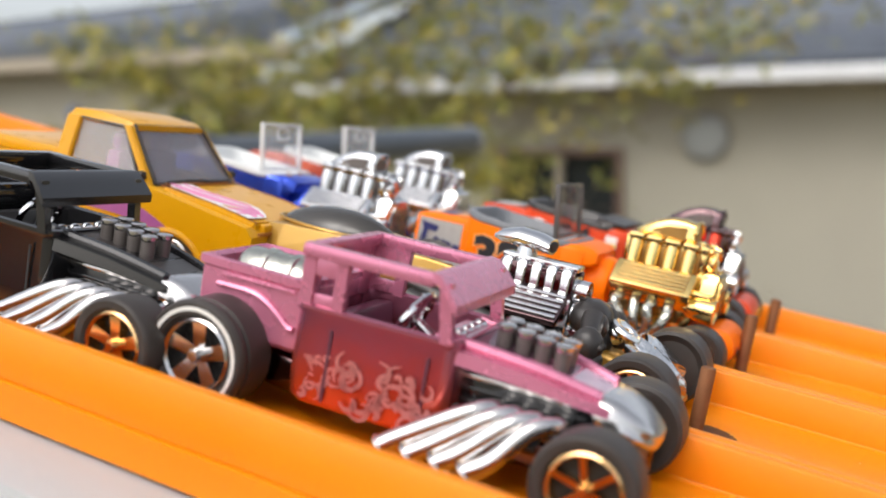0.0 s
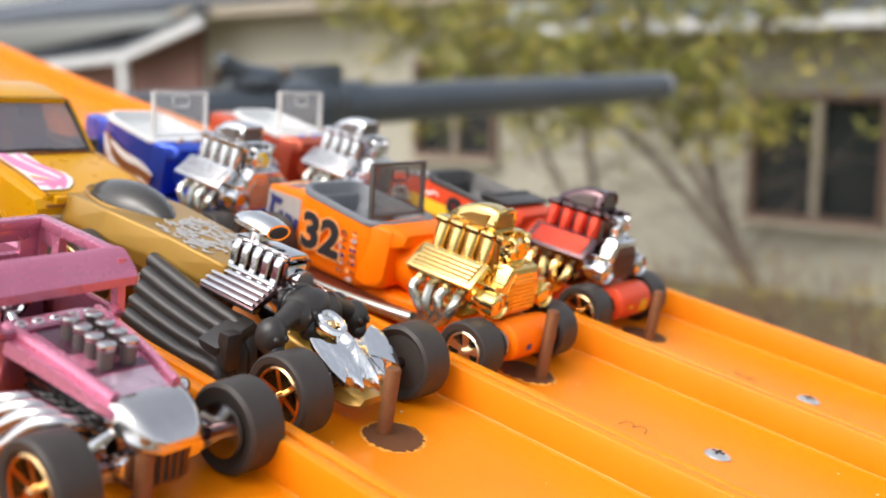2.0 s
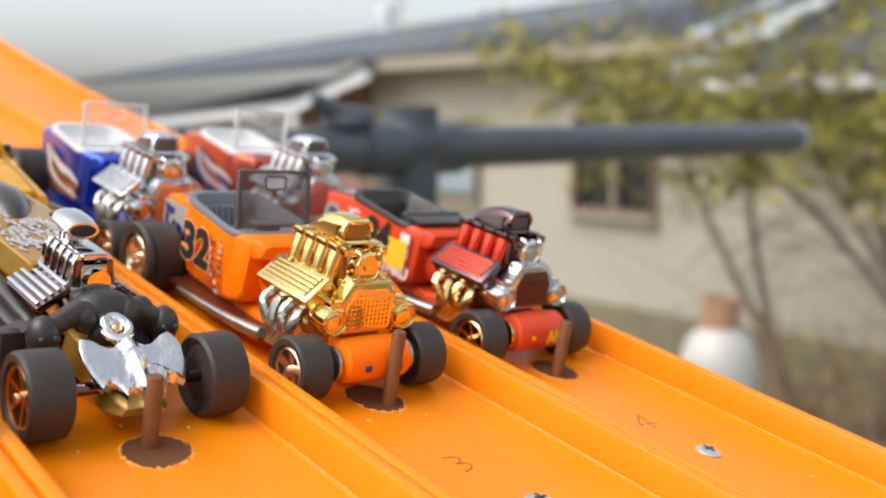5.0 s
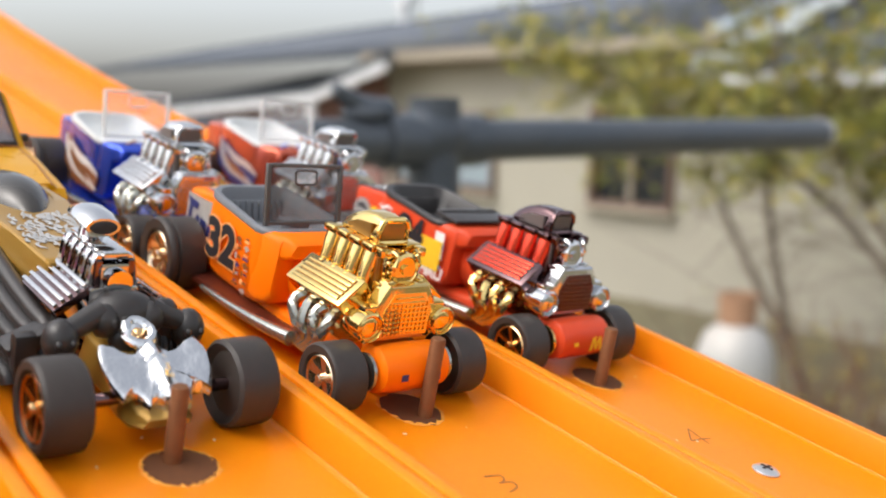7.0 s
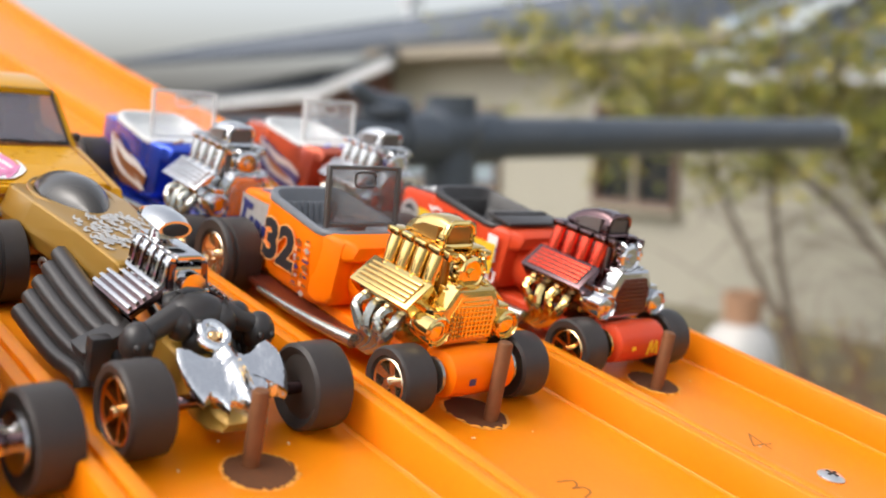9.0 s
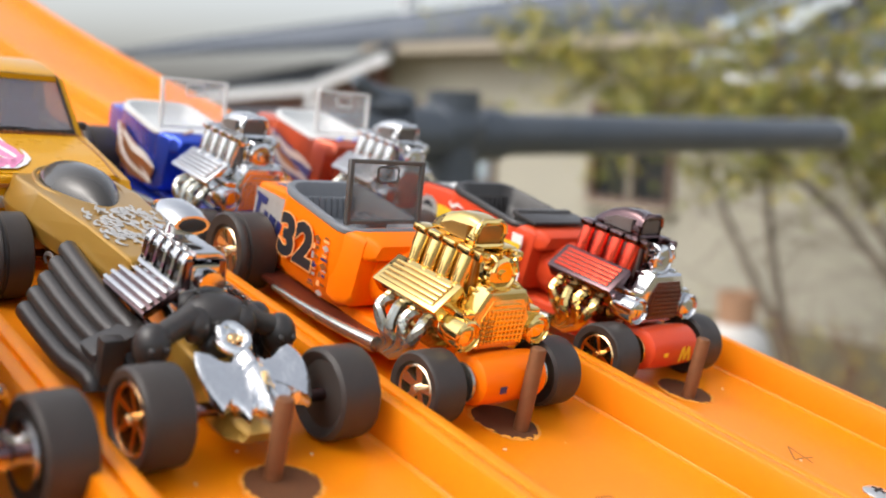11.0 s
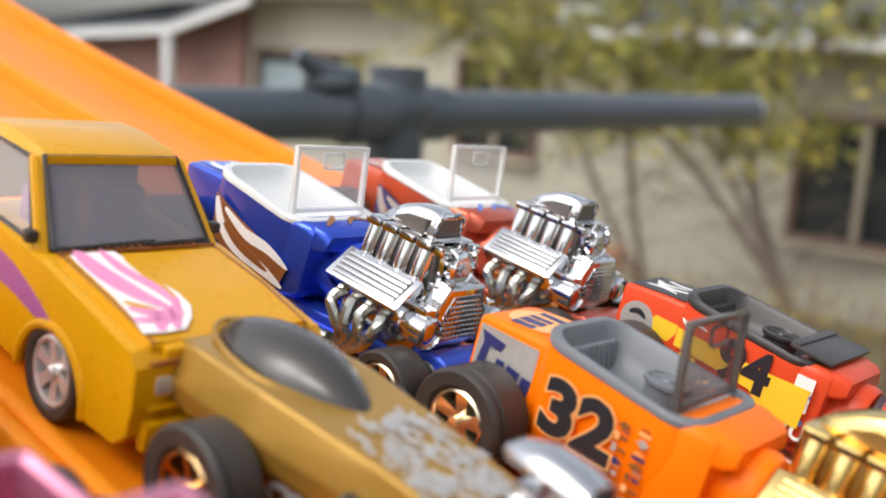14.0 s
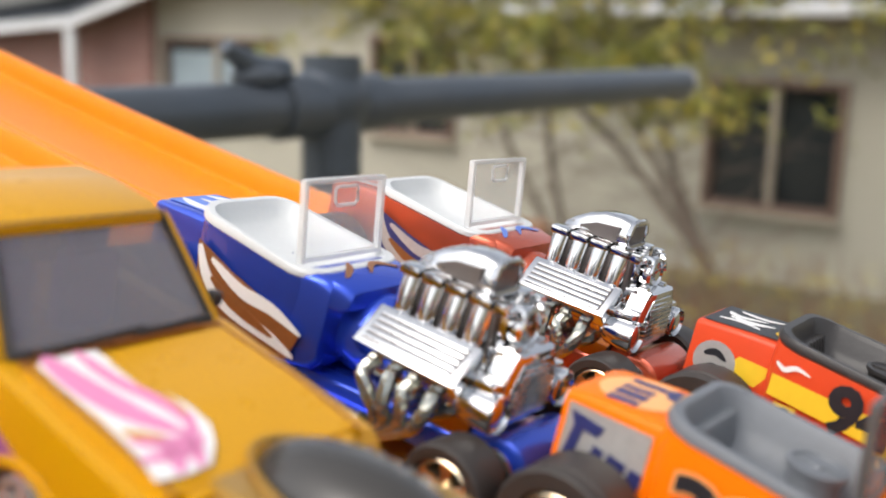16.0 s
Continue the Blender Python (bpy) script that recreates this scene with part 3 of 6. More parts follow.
def tree(seed, base, limbs, label, leaves=2600):
    """A thin many-stemmed tree: tapered limbs, forked twigs, small leaves in loose sprays."""
    rnd = random.Random(seed)
    t = thing("tree", pose(*base), label, "tree")
    bm, tips = bmesh.new(), []
    for limb in limbs:
        path = smooth_path([(0, 0, 0)] + limb, 6)
        tube(bm, path, 0.042, 7, 1, 0.012)
        for i, p in enumerate(path[5:]):
            for _ in range(2):
                d = Vector((rnd.gauss(-0.1, 0.75), rnd.gauss(0, 0.5), rnd.gauss(0.22, 0.4))) * (0.7 + 0.6 * rnd.random())
                mid = p + d * 0.5 + Vector((0, 0, rnd.gauss(0.05, 0.05)))
                tube(bm, [p, mid, p + d], 0.008, 4, 3, 0.002)
                tips += [(p.lerp(p + d, s), d) for s in (0.3, 0.5, 0.7, 0.85, 1.0)]
    part("trunk", bm, "bark", t, scale=1.0)
    for mat, share in (("leaf", 0.72), ("leafyellow", 0.28)):
        verts, faces = [], []
        for _ in range(int(leaves * share)):
            p, d = rnd.choice(tips)
            if p.z < 1.55 + 0.2 * rnd.random():
                continue
            c = p + Vector((rnd.gauss(0, 0.11), rnd.gauss(0, 0.11), rnd.gauss(0, 0.09)))
            u = Vector((rnd.gauss(0, 1), rnd.gauss(0, 1), rnd.gauss(0, 0.6))).normalized()
            v = u.cross(Vector((rnd.gauss(0, 1), rnd.gauss(0, 1), rnd.gauss(0, 1)))).normalized()
            s, w, f = rnd.uniform(0.04, 0.08), rnd.uniform(0.018, 0.032), u.cross(v) * 0.008
            k = len(verts)
            verts += [c - u * s, c + v * w + f, c + u * s, c - v * w + f, c]
            faces += [(k, k + 1, k + 4), (k + 1, k + 2, k + 4), (k + 2, k + 3, k + 4), (k + 3, k, k + 4)]
        me = bpy.data.meshes.new("crown")
        me.from_pydata([tuple(v) for v in verts], [], faces)
        me.materials.append(M[mat])
        ob = new("crown", me)
        ob.parent = t
    return t


tree(4, (-2.6, 7.2, 0), [[(-0.35, 0, 0.7), (-0.9, 0, 1.5), (-1.3, -0.1, 2.3), (-1.2, 0.2, 3.2)], [(-0.45, 0.1, 0.8), (-0.8, 0.2, 1.6), (-0.5, 0.1, 2.35), (0.3, 0.1, 2.7), (1.3, 0.0, 2.6)], [(-0.5, 0, 0.8), (-1.4, 0.1, 1.6), (-2.4, 0, 2.2), (-3.3, 0.1, 2.5)]], "thin leaning tree with sparse yellow-green leaves", 4600)
tree(9, (-3.75, 6.9, 0), [[(-0.3, 0, 0.6), (-0.8, 0, 1.4), (-1.3, 0.1, 2.1), (-2.2, 0, 2.6)], [(-0.3, 0.1, 0.7), (-0.5, 0.1, 1.6), (-0.4, 0, 2.4), (-0.5, 0, 3.3)]], "slender tree with yellowing foliage before the house", 3800)


def brush(seed, c, spread, count, label):
    """A tangle of dry twigs low against the house."""
    rnd = random.Random(seed)
    b = bmesh.new()
    for _ in range(count):
        x, y = rnd.gauss(0, spread), rnd.gauss(0, spread * 0.4)
        top = (x + rnd.gauss(0, 0.25), y + rnd.gauss(0, 0.2), rnd.uniform(0.3, 0.95))
        tube(b, [(x, y, -0.03), ((x + top[0]) / 2 + rnd.gauss(0, 0.05), (y + top[1]) / 2, top[2] * 0.55), top], 0.008, 4, 2, 0.003)
    s = thing("shrub", pose(*c), label, "shrub")
    part("stem_tangle", b, "twig", s, scale=1.0, kind="stuff")
    b = bmesh.new()
    for _ in range(count * 2):
        p, a = Vector((rnd.gauss(0, spread), rnd.gauss(0, spread * 0.4), rnd.uniform(0.1, 0.8))), rnd.uniform(0, 6.28)
        d, e = Vector((math.cos(a), math.sin(a), rnd.uniform(-0.5, 0.5))) * 0.03, Vector((-math.sin(a), math.cos(a), rnd.uniform(-0.6, 0.6))) * 0.014
        b.faces.new([b.verts.new(q) for q in (p - d, p + e, p + d, p - e)])
    part("dry_leaves", b, "leafyellow", s, scale=1.0, kind="stuff")


brush(3, (-3.0, 6.6, 0), 0.7, 150, "tangle of dry brown shrub stems")
brush(5, (-1.6, 7.0, 0), 0.6, 110, "low dry brown shrub under the trees")


# ---- the deck rail, board, pipe ----
def black_pipe():
    p = thing("handrail_pipe", Matrix(), "black metal pipe on a post with a wrapped joint", "pipe")
    e, j, l = Vector((-0.483, 1.049, 2.131)), Vector((-0.476, 0.476, 2.1235)), Vector((-0.472, 0.166, 2.1194))
    d = (e - l).normalized()
    b = bmesh.new()
    rod(b, l, e, 0.0168, 0.0168, 24)
    part("tube", b, "pipe", p, scale=1.0)
    b = bmesh.new()
    rod(b, e - d * 0.006, e + d * 0.003, 0.0175, 0.0162, 24)
    part("end_cap", b, "pipeend", p, "pale pipe end, highlight in its colour", scale=1.0)
    b = bmesh.new()
    tube(b, [j - d * 0.05, j - d * 0.035, j, j + d * 0.03, j + d * 0.045], 0.0205, 20, 3)
    ball(b, j + Vector((0, 0, 0.004)), (0.024, 0.031, 0.025), 18, 12)
    part("joint", b, "pipe", p, "lumpy taped joint", scale=1.0)
    b = bmesh.new()
    tube(b, [j + Vector((0, 0, -0.01)), j + Vector((0.002, 0, -0.06)), j + Vector((0, 0, -0.12)), (j.x, j.y, 0.0)], 0.0195, 16, 4)
    part("post", b, "pipe", p, scale=1.0)
    b = bmesh.new()
    q = j - d * 0.045 + Vector((0, 0, 0.02))
    tube(b, [q, q - d * 0.025 + Vector((0, 0, 0.006)), q - d * 0.045 + Vector((0, 0, 0.018))], 0.012, 8, 4, 0.005)
    ball(b, q - d * 0.02, (0.015, 0.018, 0.008), 10, 7)
    part("lever", b, "pipe", p, scale=1.0)


black_pipe()


def rise(x):
    """How far the ramp's floor bends up behind the cars (millimetres)."""
    return 0.0 if x > -150 else 0.00016 * (x + 150) ** 2


LANES = (0, 41, 82, 123)


def lane(cy):
    """One moulded channel: a floor and two raised side lips."""
    xs = [-560 + 20 * k for k in range(27)] + [-20, 0, 8, 40, 80, 120, 160, 220, 300]
    w, t, h = 20.3, 2.2, 6.0
    track = thing("track_lane", RAMP, "bright orange plastic toy track lane with raised side lips", "toy track", "four track lanes side by side")
    floor = [(-w + 0.3, -1.2), (-w + 1.5, -1.6), (w - 1.5, -1.6), (w - 0.3, -1.2), (w - t - 0.1, 0.5), (w - t - 0.35, 0.2), (w - t - 0.9, 0.0), (9.0, 0.0), (0.0, 0.0), (-9.0, 0.0), (-w + t + 0.9, 0.0), (-w + t + 0.35, 0.2), (-w + t + 0.1, 0.5)]
    lip = [(w - 0.28, -1.18), (w, 0.2), (w, h - 0.5), (w - 0.2, h - 0.12), (w - 0.55, h), (w - t + 0.55, h), (w - t + 0.2, h - 0.12), (w - t, h - 0.5), (w - t - 0.08, 0.52)]
    b = bmesh.new()
    loft(b, [[(x, cy + y, z + rise(x)) for y, z in floor] for x in xs])
    part("floor", b, "track", track)
    for s in (-1, 1):
        b = bmesh.new()
        loft(b, [[(x, cy + s * y, z + rise(x)) for y, z in lip] for x in xs])
        part("side_lip", b, "track", track)
    if cy in (LANES[0], LANES[-1]):
        s = -1 if cy == LANES[0] else 1
        b = bmesh.new()
        loft(b, [[(x, cy + s * y, z + rise(x)) for y, z in ((w - 2.6, -6.4), (w - 0.3, -6.4), (w + 0.1, -1.5), (w - 0.45, -1.25), (w - 2.6, -1.7))] for x in xs])
        part("outer_skirt", b, "track", track)
    return track


def torn_hole(cx, cy, r, seed, long=1.0):
    """The rough drilled hole for a pin: flat disc in the hole's shade colour and a fringe of torn plastic."""
    rnd = random.Random(seed)
    h = thing("drilled_hole", lane_place(cx, cy, 0.0), "rough drilled hole with torn plastic edge in the track", "hole", "holes for the start pins")
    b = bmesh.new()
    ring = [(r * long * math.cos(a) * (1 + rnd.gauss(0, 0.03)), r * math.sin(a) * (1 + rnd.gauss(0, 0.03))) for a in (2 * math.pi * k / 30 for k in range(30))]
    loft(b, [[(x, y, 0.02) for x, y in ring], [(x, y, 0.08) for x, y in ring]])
    part("depth_disc", b, "hole", h)
    b = bmesh.new()
    outer, inner = [], []
    for k in range(60):
        a = 2 * math.pi * k / 60
        q = 1 + rnd.gauss(0, 0.035)
        outer.append(b.verts.new((r * long * 1.07 * math.cos(a) * q, r * 1.07 * math.sin(a) * q, 0.03)))
        inner.append(b.verts.new((r * long * math.cos(a) * (0.97 + rnd.gauss(0, 0.05)), r * math.sin(a) * (0.97 + rnd.gauss(0, 0.05)), 0.08 + 0.16 * rnd.random())))
    skin(b, [outer, inner], True, False)
    part("fringe", b, "swarf", h, smooth=False)


def pin(cy, top, cx=0.0):
    p = thing("start_pin", lane_place(cx, cy), "rusty steel start pin standing in a hole in the track", "pin", "start pins")
    b = bmesh.new()
    lathe(b, [(1.15, -5.0), (1.15, top - 0.3), (0.95, top)], 16, "z")
    part("shaft", b, "peg", p)


def flat_screw(x, y):
    s = thing("track_screw", lane_place(x, y), "zinc cross-head screw in the orange track", "screw", "track screws")
    b = bmesh.new()
    lathe(b, [(2.1, 0.0), (2.15, 0.25), (1.7, 0.6), (0.6, 0.75)], 24, "z")
    part("head", b, "screw", s)
    # Dark cross laid on the head, coloured as the slot's shade.
    b = bmesh.new()
    box(b, (0, 0, 0.74), (2.0, 0.45, 0.14), 0), box(b, (0, 0, 0.745), (0.45, 2.0, 0.14), 0)
    part("cross_shade", b, "darkhole", s)


def stroke(name, cx, cy, lines, label):
    t = thing(name, lane_place(cx, cy, 0.05), label, "pencil mark", "pencilled lane numbers")
    b = bmesh.new()
    for pts in lines:
        tube(b, [(x, y, 0.03) for x, y in pts], 0.16, 5, 3, flat=0.25)
    part("line", b, "pencil", t)


for i, cy in enumerate(LANES):
    lane(cy)
torn_hole(1.8, 41.5, 4.7, 1)
torn_hole(-2.8, 81.5, 4.4, 2, 1.3)
torn_hole(-2.0, 124.0, 4.2, 3, 1.2)
torn_hole(1.8, 0.0, 4.5, 4)
pin(0, 10.5), pin(41.2, 10.2), pin(82.2, 12.6), pin(122.5, 10.6)
for y in (0, 41, 82.3, 122.7):
    flat_screw(34.2, y)
stroke("pencil_four", 21.6, 121.4, [[(-2.6, 1.8), (0.2, 1.0), (2.6, 0.4)], [(-2.6, 1.8), (-0.6, -0.4), (0.8, -1.8)], [(0.8, -1.8), (0.9, 0.2), (1.4, 2.4)]], "pencilled number four on the orange lane")
stroke("pencil_three", 21.0, 79.0, [[(-2.4, -1.2), (-1.9, 1.2), (-0.6, 0.9), (-0.2, -0.4)], [(-0.2, -0.4), (0.3, 1.5), (1.6, 1.2), (2.3, -0.8)]], "pencilled number three on the orange lane")


def upper_screw(x, y):
    s = thing("track_screw", lane_place(x, y, rise(x)), "dark screw head far up the orange track", "screw", "track screws")
    b = bmesh.new()
    lathe(b, [(2.4, 0.0), (2.4, 0.3), (1.6, 0.7)], 18, "z")
    part("head", b, "peg", s)


upper_screw(-395, 121)


def ramp_boards():
    p = thing("ramp_board", RAMP, "raw plywood board under the orange track, shadow in its colour", "board")
    b = bmesh.new()
    box(b, (-130, 61.5, -4.3), (860, 154, 5.0), 0.3)
    part("panel", b, "plywood", p)
    r = thing("white_rail", RAMP, "wide white painted rail board carrying the ramp", "rail")
    b = bmesh.new()
    box(b, (-130, 62, -27.1), (900, 186, 40), 7)
    part("cap_board", b, "white", r)
    for x in (-480, 180):
        b = bmesh.new()
        q = RAMP @ Vector((x * MM, 0.062, -0.05))
        box(b, (0, 0, 0), (90, 90, q.z * 1000), 4)
        ob = part("post", b, "white", None)
        ob.parent = r
        ob.matrix_parent_inverse = RAMP.inverted()
        ob.matrix_basis = pose(q.x, q.y, q.z / 2 + 0.0)


ramp_boards()


# ---- the toy cars ----
def mirrored(f):
    for s in (-1, 1):
        f(s)


def rounded_plan(x0, x1, half0, half1, r, n=4):
    """A rounded plan outline from x0 (back) to x1 (front)."""
    pts = []
    for cx, cy, a0 in ((x1 - r, half1 - r, 0), (x0 + r, half0 - r, 90), (x0 + r, -(half0 - r), 180), (x1 - r, -(half1 - r), 270)):
        pts += [(cx + r * math.cos(radians(a0 + 90 * k / n)), cy + r * math.sin(radians(a0 + 90 * k / n))) for k in range(n + 1)]
    return pts


def hot_rod_engine(car, metal, runner, header, front, grille, slat):
    """The exposed motor of a bucket rod: block, ribbed covers, runners, scoop, pulleys, radiator shell with lamps, headers."""
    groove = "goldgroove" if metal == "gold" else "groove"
    b = bmesh.new()
    box(b, (-18, 0, 11.0), (16.0, 9.5, 10.5), 0.4, (1, 0.8))
    box(b, (-18, 0, 19.4), (14.6, 4.4, 7.2), 0.4)
    box(b, (-9.4, 0, 14.6), (2.4, 8.4, 8.0), 0.5)
    box(b, (-10.4, 0, 20.4), (2.0, 5.8, 4.6), 0.6)
    for s in (-1, 1):
        box(b, (-10.0, s * 3.6, 23.0), (1.6, 1.5, 1.5), 0.3)
        for k in range(3):
            lathe(b, [(0.45, -9.3), (0.45, -8.8), (0.25, -8.6)], 8, "x", (0, s * (2.2 + 0.4 * k), 20.0 + 1.5 * k))
    block = part("engine_block", b, metal, car)
    for s in (-1, 1):
        turn = Matrix.Rotation(radians(40 * -s), 4, "X")
        mid = Vector((-17.6, s * 7.0, 15.6))
        b = bmesh.new()
        box(b, mid, (15.0, 5.8, 3.0), 0.35, turn=turn)
        box(b, mid + turn @ Vector((0, s * 0.4, -2.2)), (13.4, 4.4, 2.2), 0.3, turn=turn)
        cover = part("valve_cover", b, metal, car)
        # Dark plate under the ribs: the shade between them, as colour.
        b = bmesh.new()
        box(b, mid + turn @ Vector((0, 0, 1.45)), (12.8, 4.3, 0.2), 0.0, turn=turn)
        part("groove_shade", b, groove, cover)
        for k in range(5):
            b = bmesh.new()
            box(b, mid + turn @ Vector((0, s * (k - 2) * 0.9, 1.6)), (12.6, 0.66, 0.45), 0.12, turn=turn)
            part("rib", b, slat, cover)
        # Dark sheet behind the runners, coloured as the shade between them.
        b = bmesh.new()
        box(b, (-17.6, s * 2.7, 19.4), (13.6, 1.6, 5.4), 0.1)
        part("manifold_shade", b, groove, car)
        for k in range(4):
            x = -22.9 + 3.45 * k
            b = bmesh.new()
            tube(b, [(x, s * 4.5, 16.2), (x, s * 4.2, 18.0), (x, s * 3.7, 20.4), (x, s * 3.1, 22.6)], 1.32, 12, 3, 1.45)
            part("intake_runner", b, runner, car)
            b = bmesh.new()
            box(b, (x, s * 3.3, 23.2), (3.0, 3.0, 1.3), 0.45)
            part("runner_cap", b, metal, car)
            b = bmesh.new()
            lathe(b, [(0.5, 0), (0.85, 0.5), (0.6, 1.2), (0.25, 1.4)], 8, "z", (x + 0.9, s * 5.7, 17.2))
            part("bolt", b, metal, car)
    b = bmesh.new()
    loft(b, [section(x, h, 23.2, z, 0.8, 1.0, 5, 0.42) for x, h, z in ((-24.0, 1.6, 24.2), (-22.4, 2.5, 25.4), (-20.2, 2.9, 26.7), (-17.4, 3.05, 27.6), (-14.8, 3.1, 27.7), (-12.6, 3.0, 27.3))])
    tube(b, [(-12.5, yy, zz) for yy, zz in ((2.7, 23.7), (2.8, 25.6), (2.4, 26.8), (1.6, 27.3), (-1.6, 27.3), (-2.4, 26.8), (-2.8, 25.6), (-2.7, 23.7), (2.7, 23.7))], 0.5, 8, 1)
    scoop = part("air_scoop", b, metal, car)
    # Scoop mouth and side hollows: shade and dull reflection as dark inserts.
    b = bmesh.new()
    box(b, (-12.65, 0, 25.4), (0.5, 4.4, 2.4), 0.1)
    part("scoop_mouth_shade", b, groove, scoop)
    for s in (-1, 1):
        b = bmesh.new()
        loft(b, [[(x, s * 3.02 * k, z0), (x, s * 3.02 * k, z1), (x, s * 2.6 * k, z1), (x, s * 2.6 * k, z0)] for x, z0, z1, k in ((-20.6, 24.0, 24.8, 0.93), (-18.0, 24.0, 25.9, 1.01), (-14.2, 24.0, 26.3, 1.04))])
        part("scoop_side_shade", b, groove, scoop)
    b = bmesh.new()
    for r, x, z in ((2.7, -8.2, 20.6), (1.5, -7.6, 17.2)):
        lathe(b, [(r, x - 0.8), (r, x), (r * 0.8, x + 0.25), (r * 0.72, x - 0.1), (r * 0.3, x - 0.1), (r * 0.28, x + 0.4)], 20, "x", (0, 0, z))
    for s in (-1, 1):
        lathe(b, [(0.9, -8.6), (0.9, -7.4), (0.5, -7.2)], 12, "x", (0, s * 2.9, 18.4))
        ball(b, (-9.4, s * 2.6, 22.8), (0.7, 0.7, 0.7), 10, 7)
        tube(b, [(-9.3, s * 2.2, 23.2), (-8.2, s * 1.9, 22.8), (-7.9, s * 2.3, 21.2)], 0.35, 6, 3)
    part("pulley_drive", b, metal if front == metal else front, car)
    # radiator shell and lamps
    b = bmesh.new()
    shell = [(-5.2, 10.4), (5.2, 10.4), (5.7, 15.4), (3.7, 18.8), (-3.7, 18.8), (-5.7, 15.4)]
    loft(b, [[(x, y * k, 10.4 + (z - 10.4) * k2) for y, z in shell] for x, k, k2 in ((-9.6, 0.86, 0.95), (-9.2, 1.0, 1.0), (-6.6, 1.0, 1.0), (-6.2, 0.9, 0.965))])
    rad = part("radiator_shell", b, front, car)
    b = bmesh.new()
    loft(b, [[(x, y * 0.8, 10.9 + (z - 10.4) * 0.8) for y, z in shell] for x in (-6.3, -6.02)])
    part("grille_back", b, grille, rad)
    b = bmesh.new()
    for k in range(8):
        box(b, (-5.92, 0, 11.5 + 0.76 * k), (0.25, 8.2 - (0.0 if k < 5 else 1.0 * (k - 4)), 0.3), 0.05)
    for k in range(10):
        box(b, (-5.9, -3.6 + 0.8 * k, 13.7), (0.22, 0.22, 5.0), 0.0)
    part("grille_mesh", b, front if grille != "darkred" else grille, rad, kind="stuff")
    for s in (-1, 1):
        b = bmesh.new()
        lathe(b, [(1.2, -11.0), (2.1, -9.8), (2.3, -7.8), (2.4, -5.6), (2.1, -5.4), (1.9, -5.9)], 20, "x", (0, s * 7.0, 12.7), caps=True)
        box(b, (-8.6, s * 6.0, 15.0), (4.0, 3.4, 1.6), 0.4)
        lamp = part("headlight", b, front, car)
        b = bmesh.new()
        ball(b, (-5.95, s * 7.0, 12.7), (0.45, 1.8, 1.8), 14, 9)
        part("lens", b, front, lamp)
    # headers: four curled tubes to a side, then a long pipe
    for s in (-1, 1):
        for k in range(4):
            x = -22.6 + 3.1 * k
            b = bmesh.new()
            tube(b, [(x, s * 5.6, 11.8), (x - 0.5, s * 7.6, 12.2), (x - 0.9 + 0.7 * (k % 2), s * 9.0, 10.8), (x + 0.8 - 0.6 * k, s * 9.3 + s * 0.5 * (k % 2), 8.8 - 0.5 * (k % 2)), (x + 2.0 - 1.5 * k, s * 8.9, 6.8), (x + 0.6 - 2.2 * k, s * 8.6, 4.6)], 1.05, 8, 4, 0.85)
            part("header_tube", b, header, car)
        b = bmesh.new()
        tube(b, [(-22, s * 9.6, 5.2), (-30, s * 10.8, 5.0), (-40, s * 11.0, 4.6), (-50, s * 10.8, 4.4)], 1.3, 12, 4, 0.5)
        part("side_pipe", b, "dull", car)
    return block


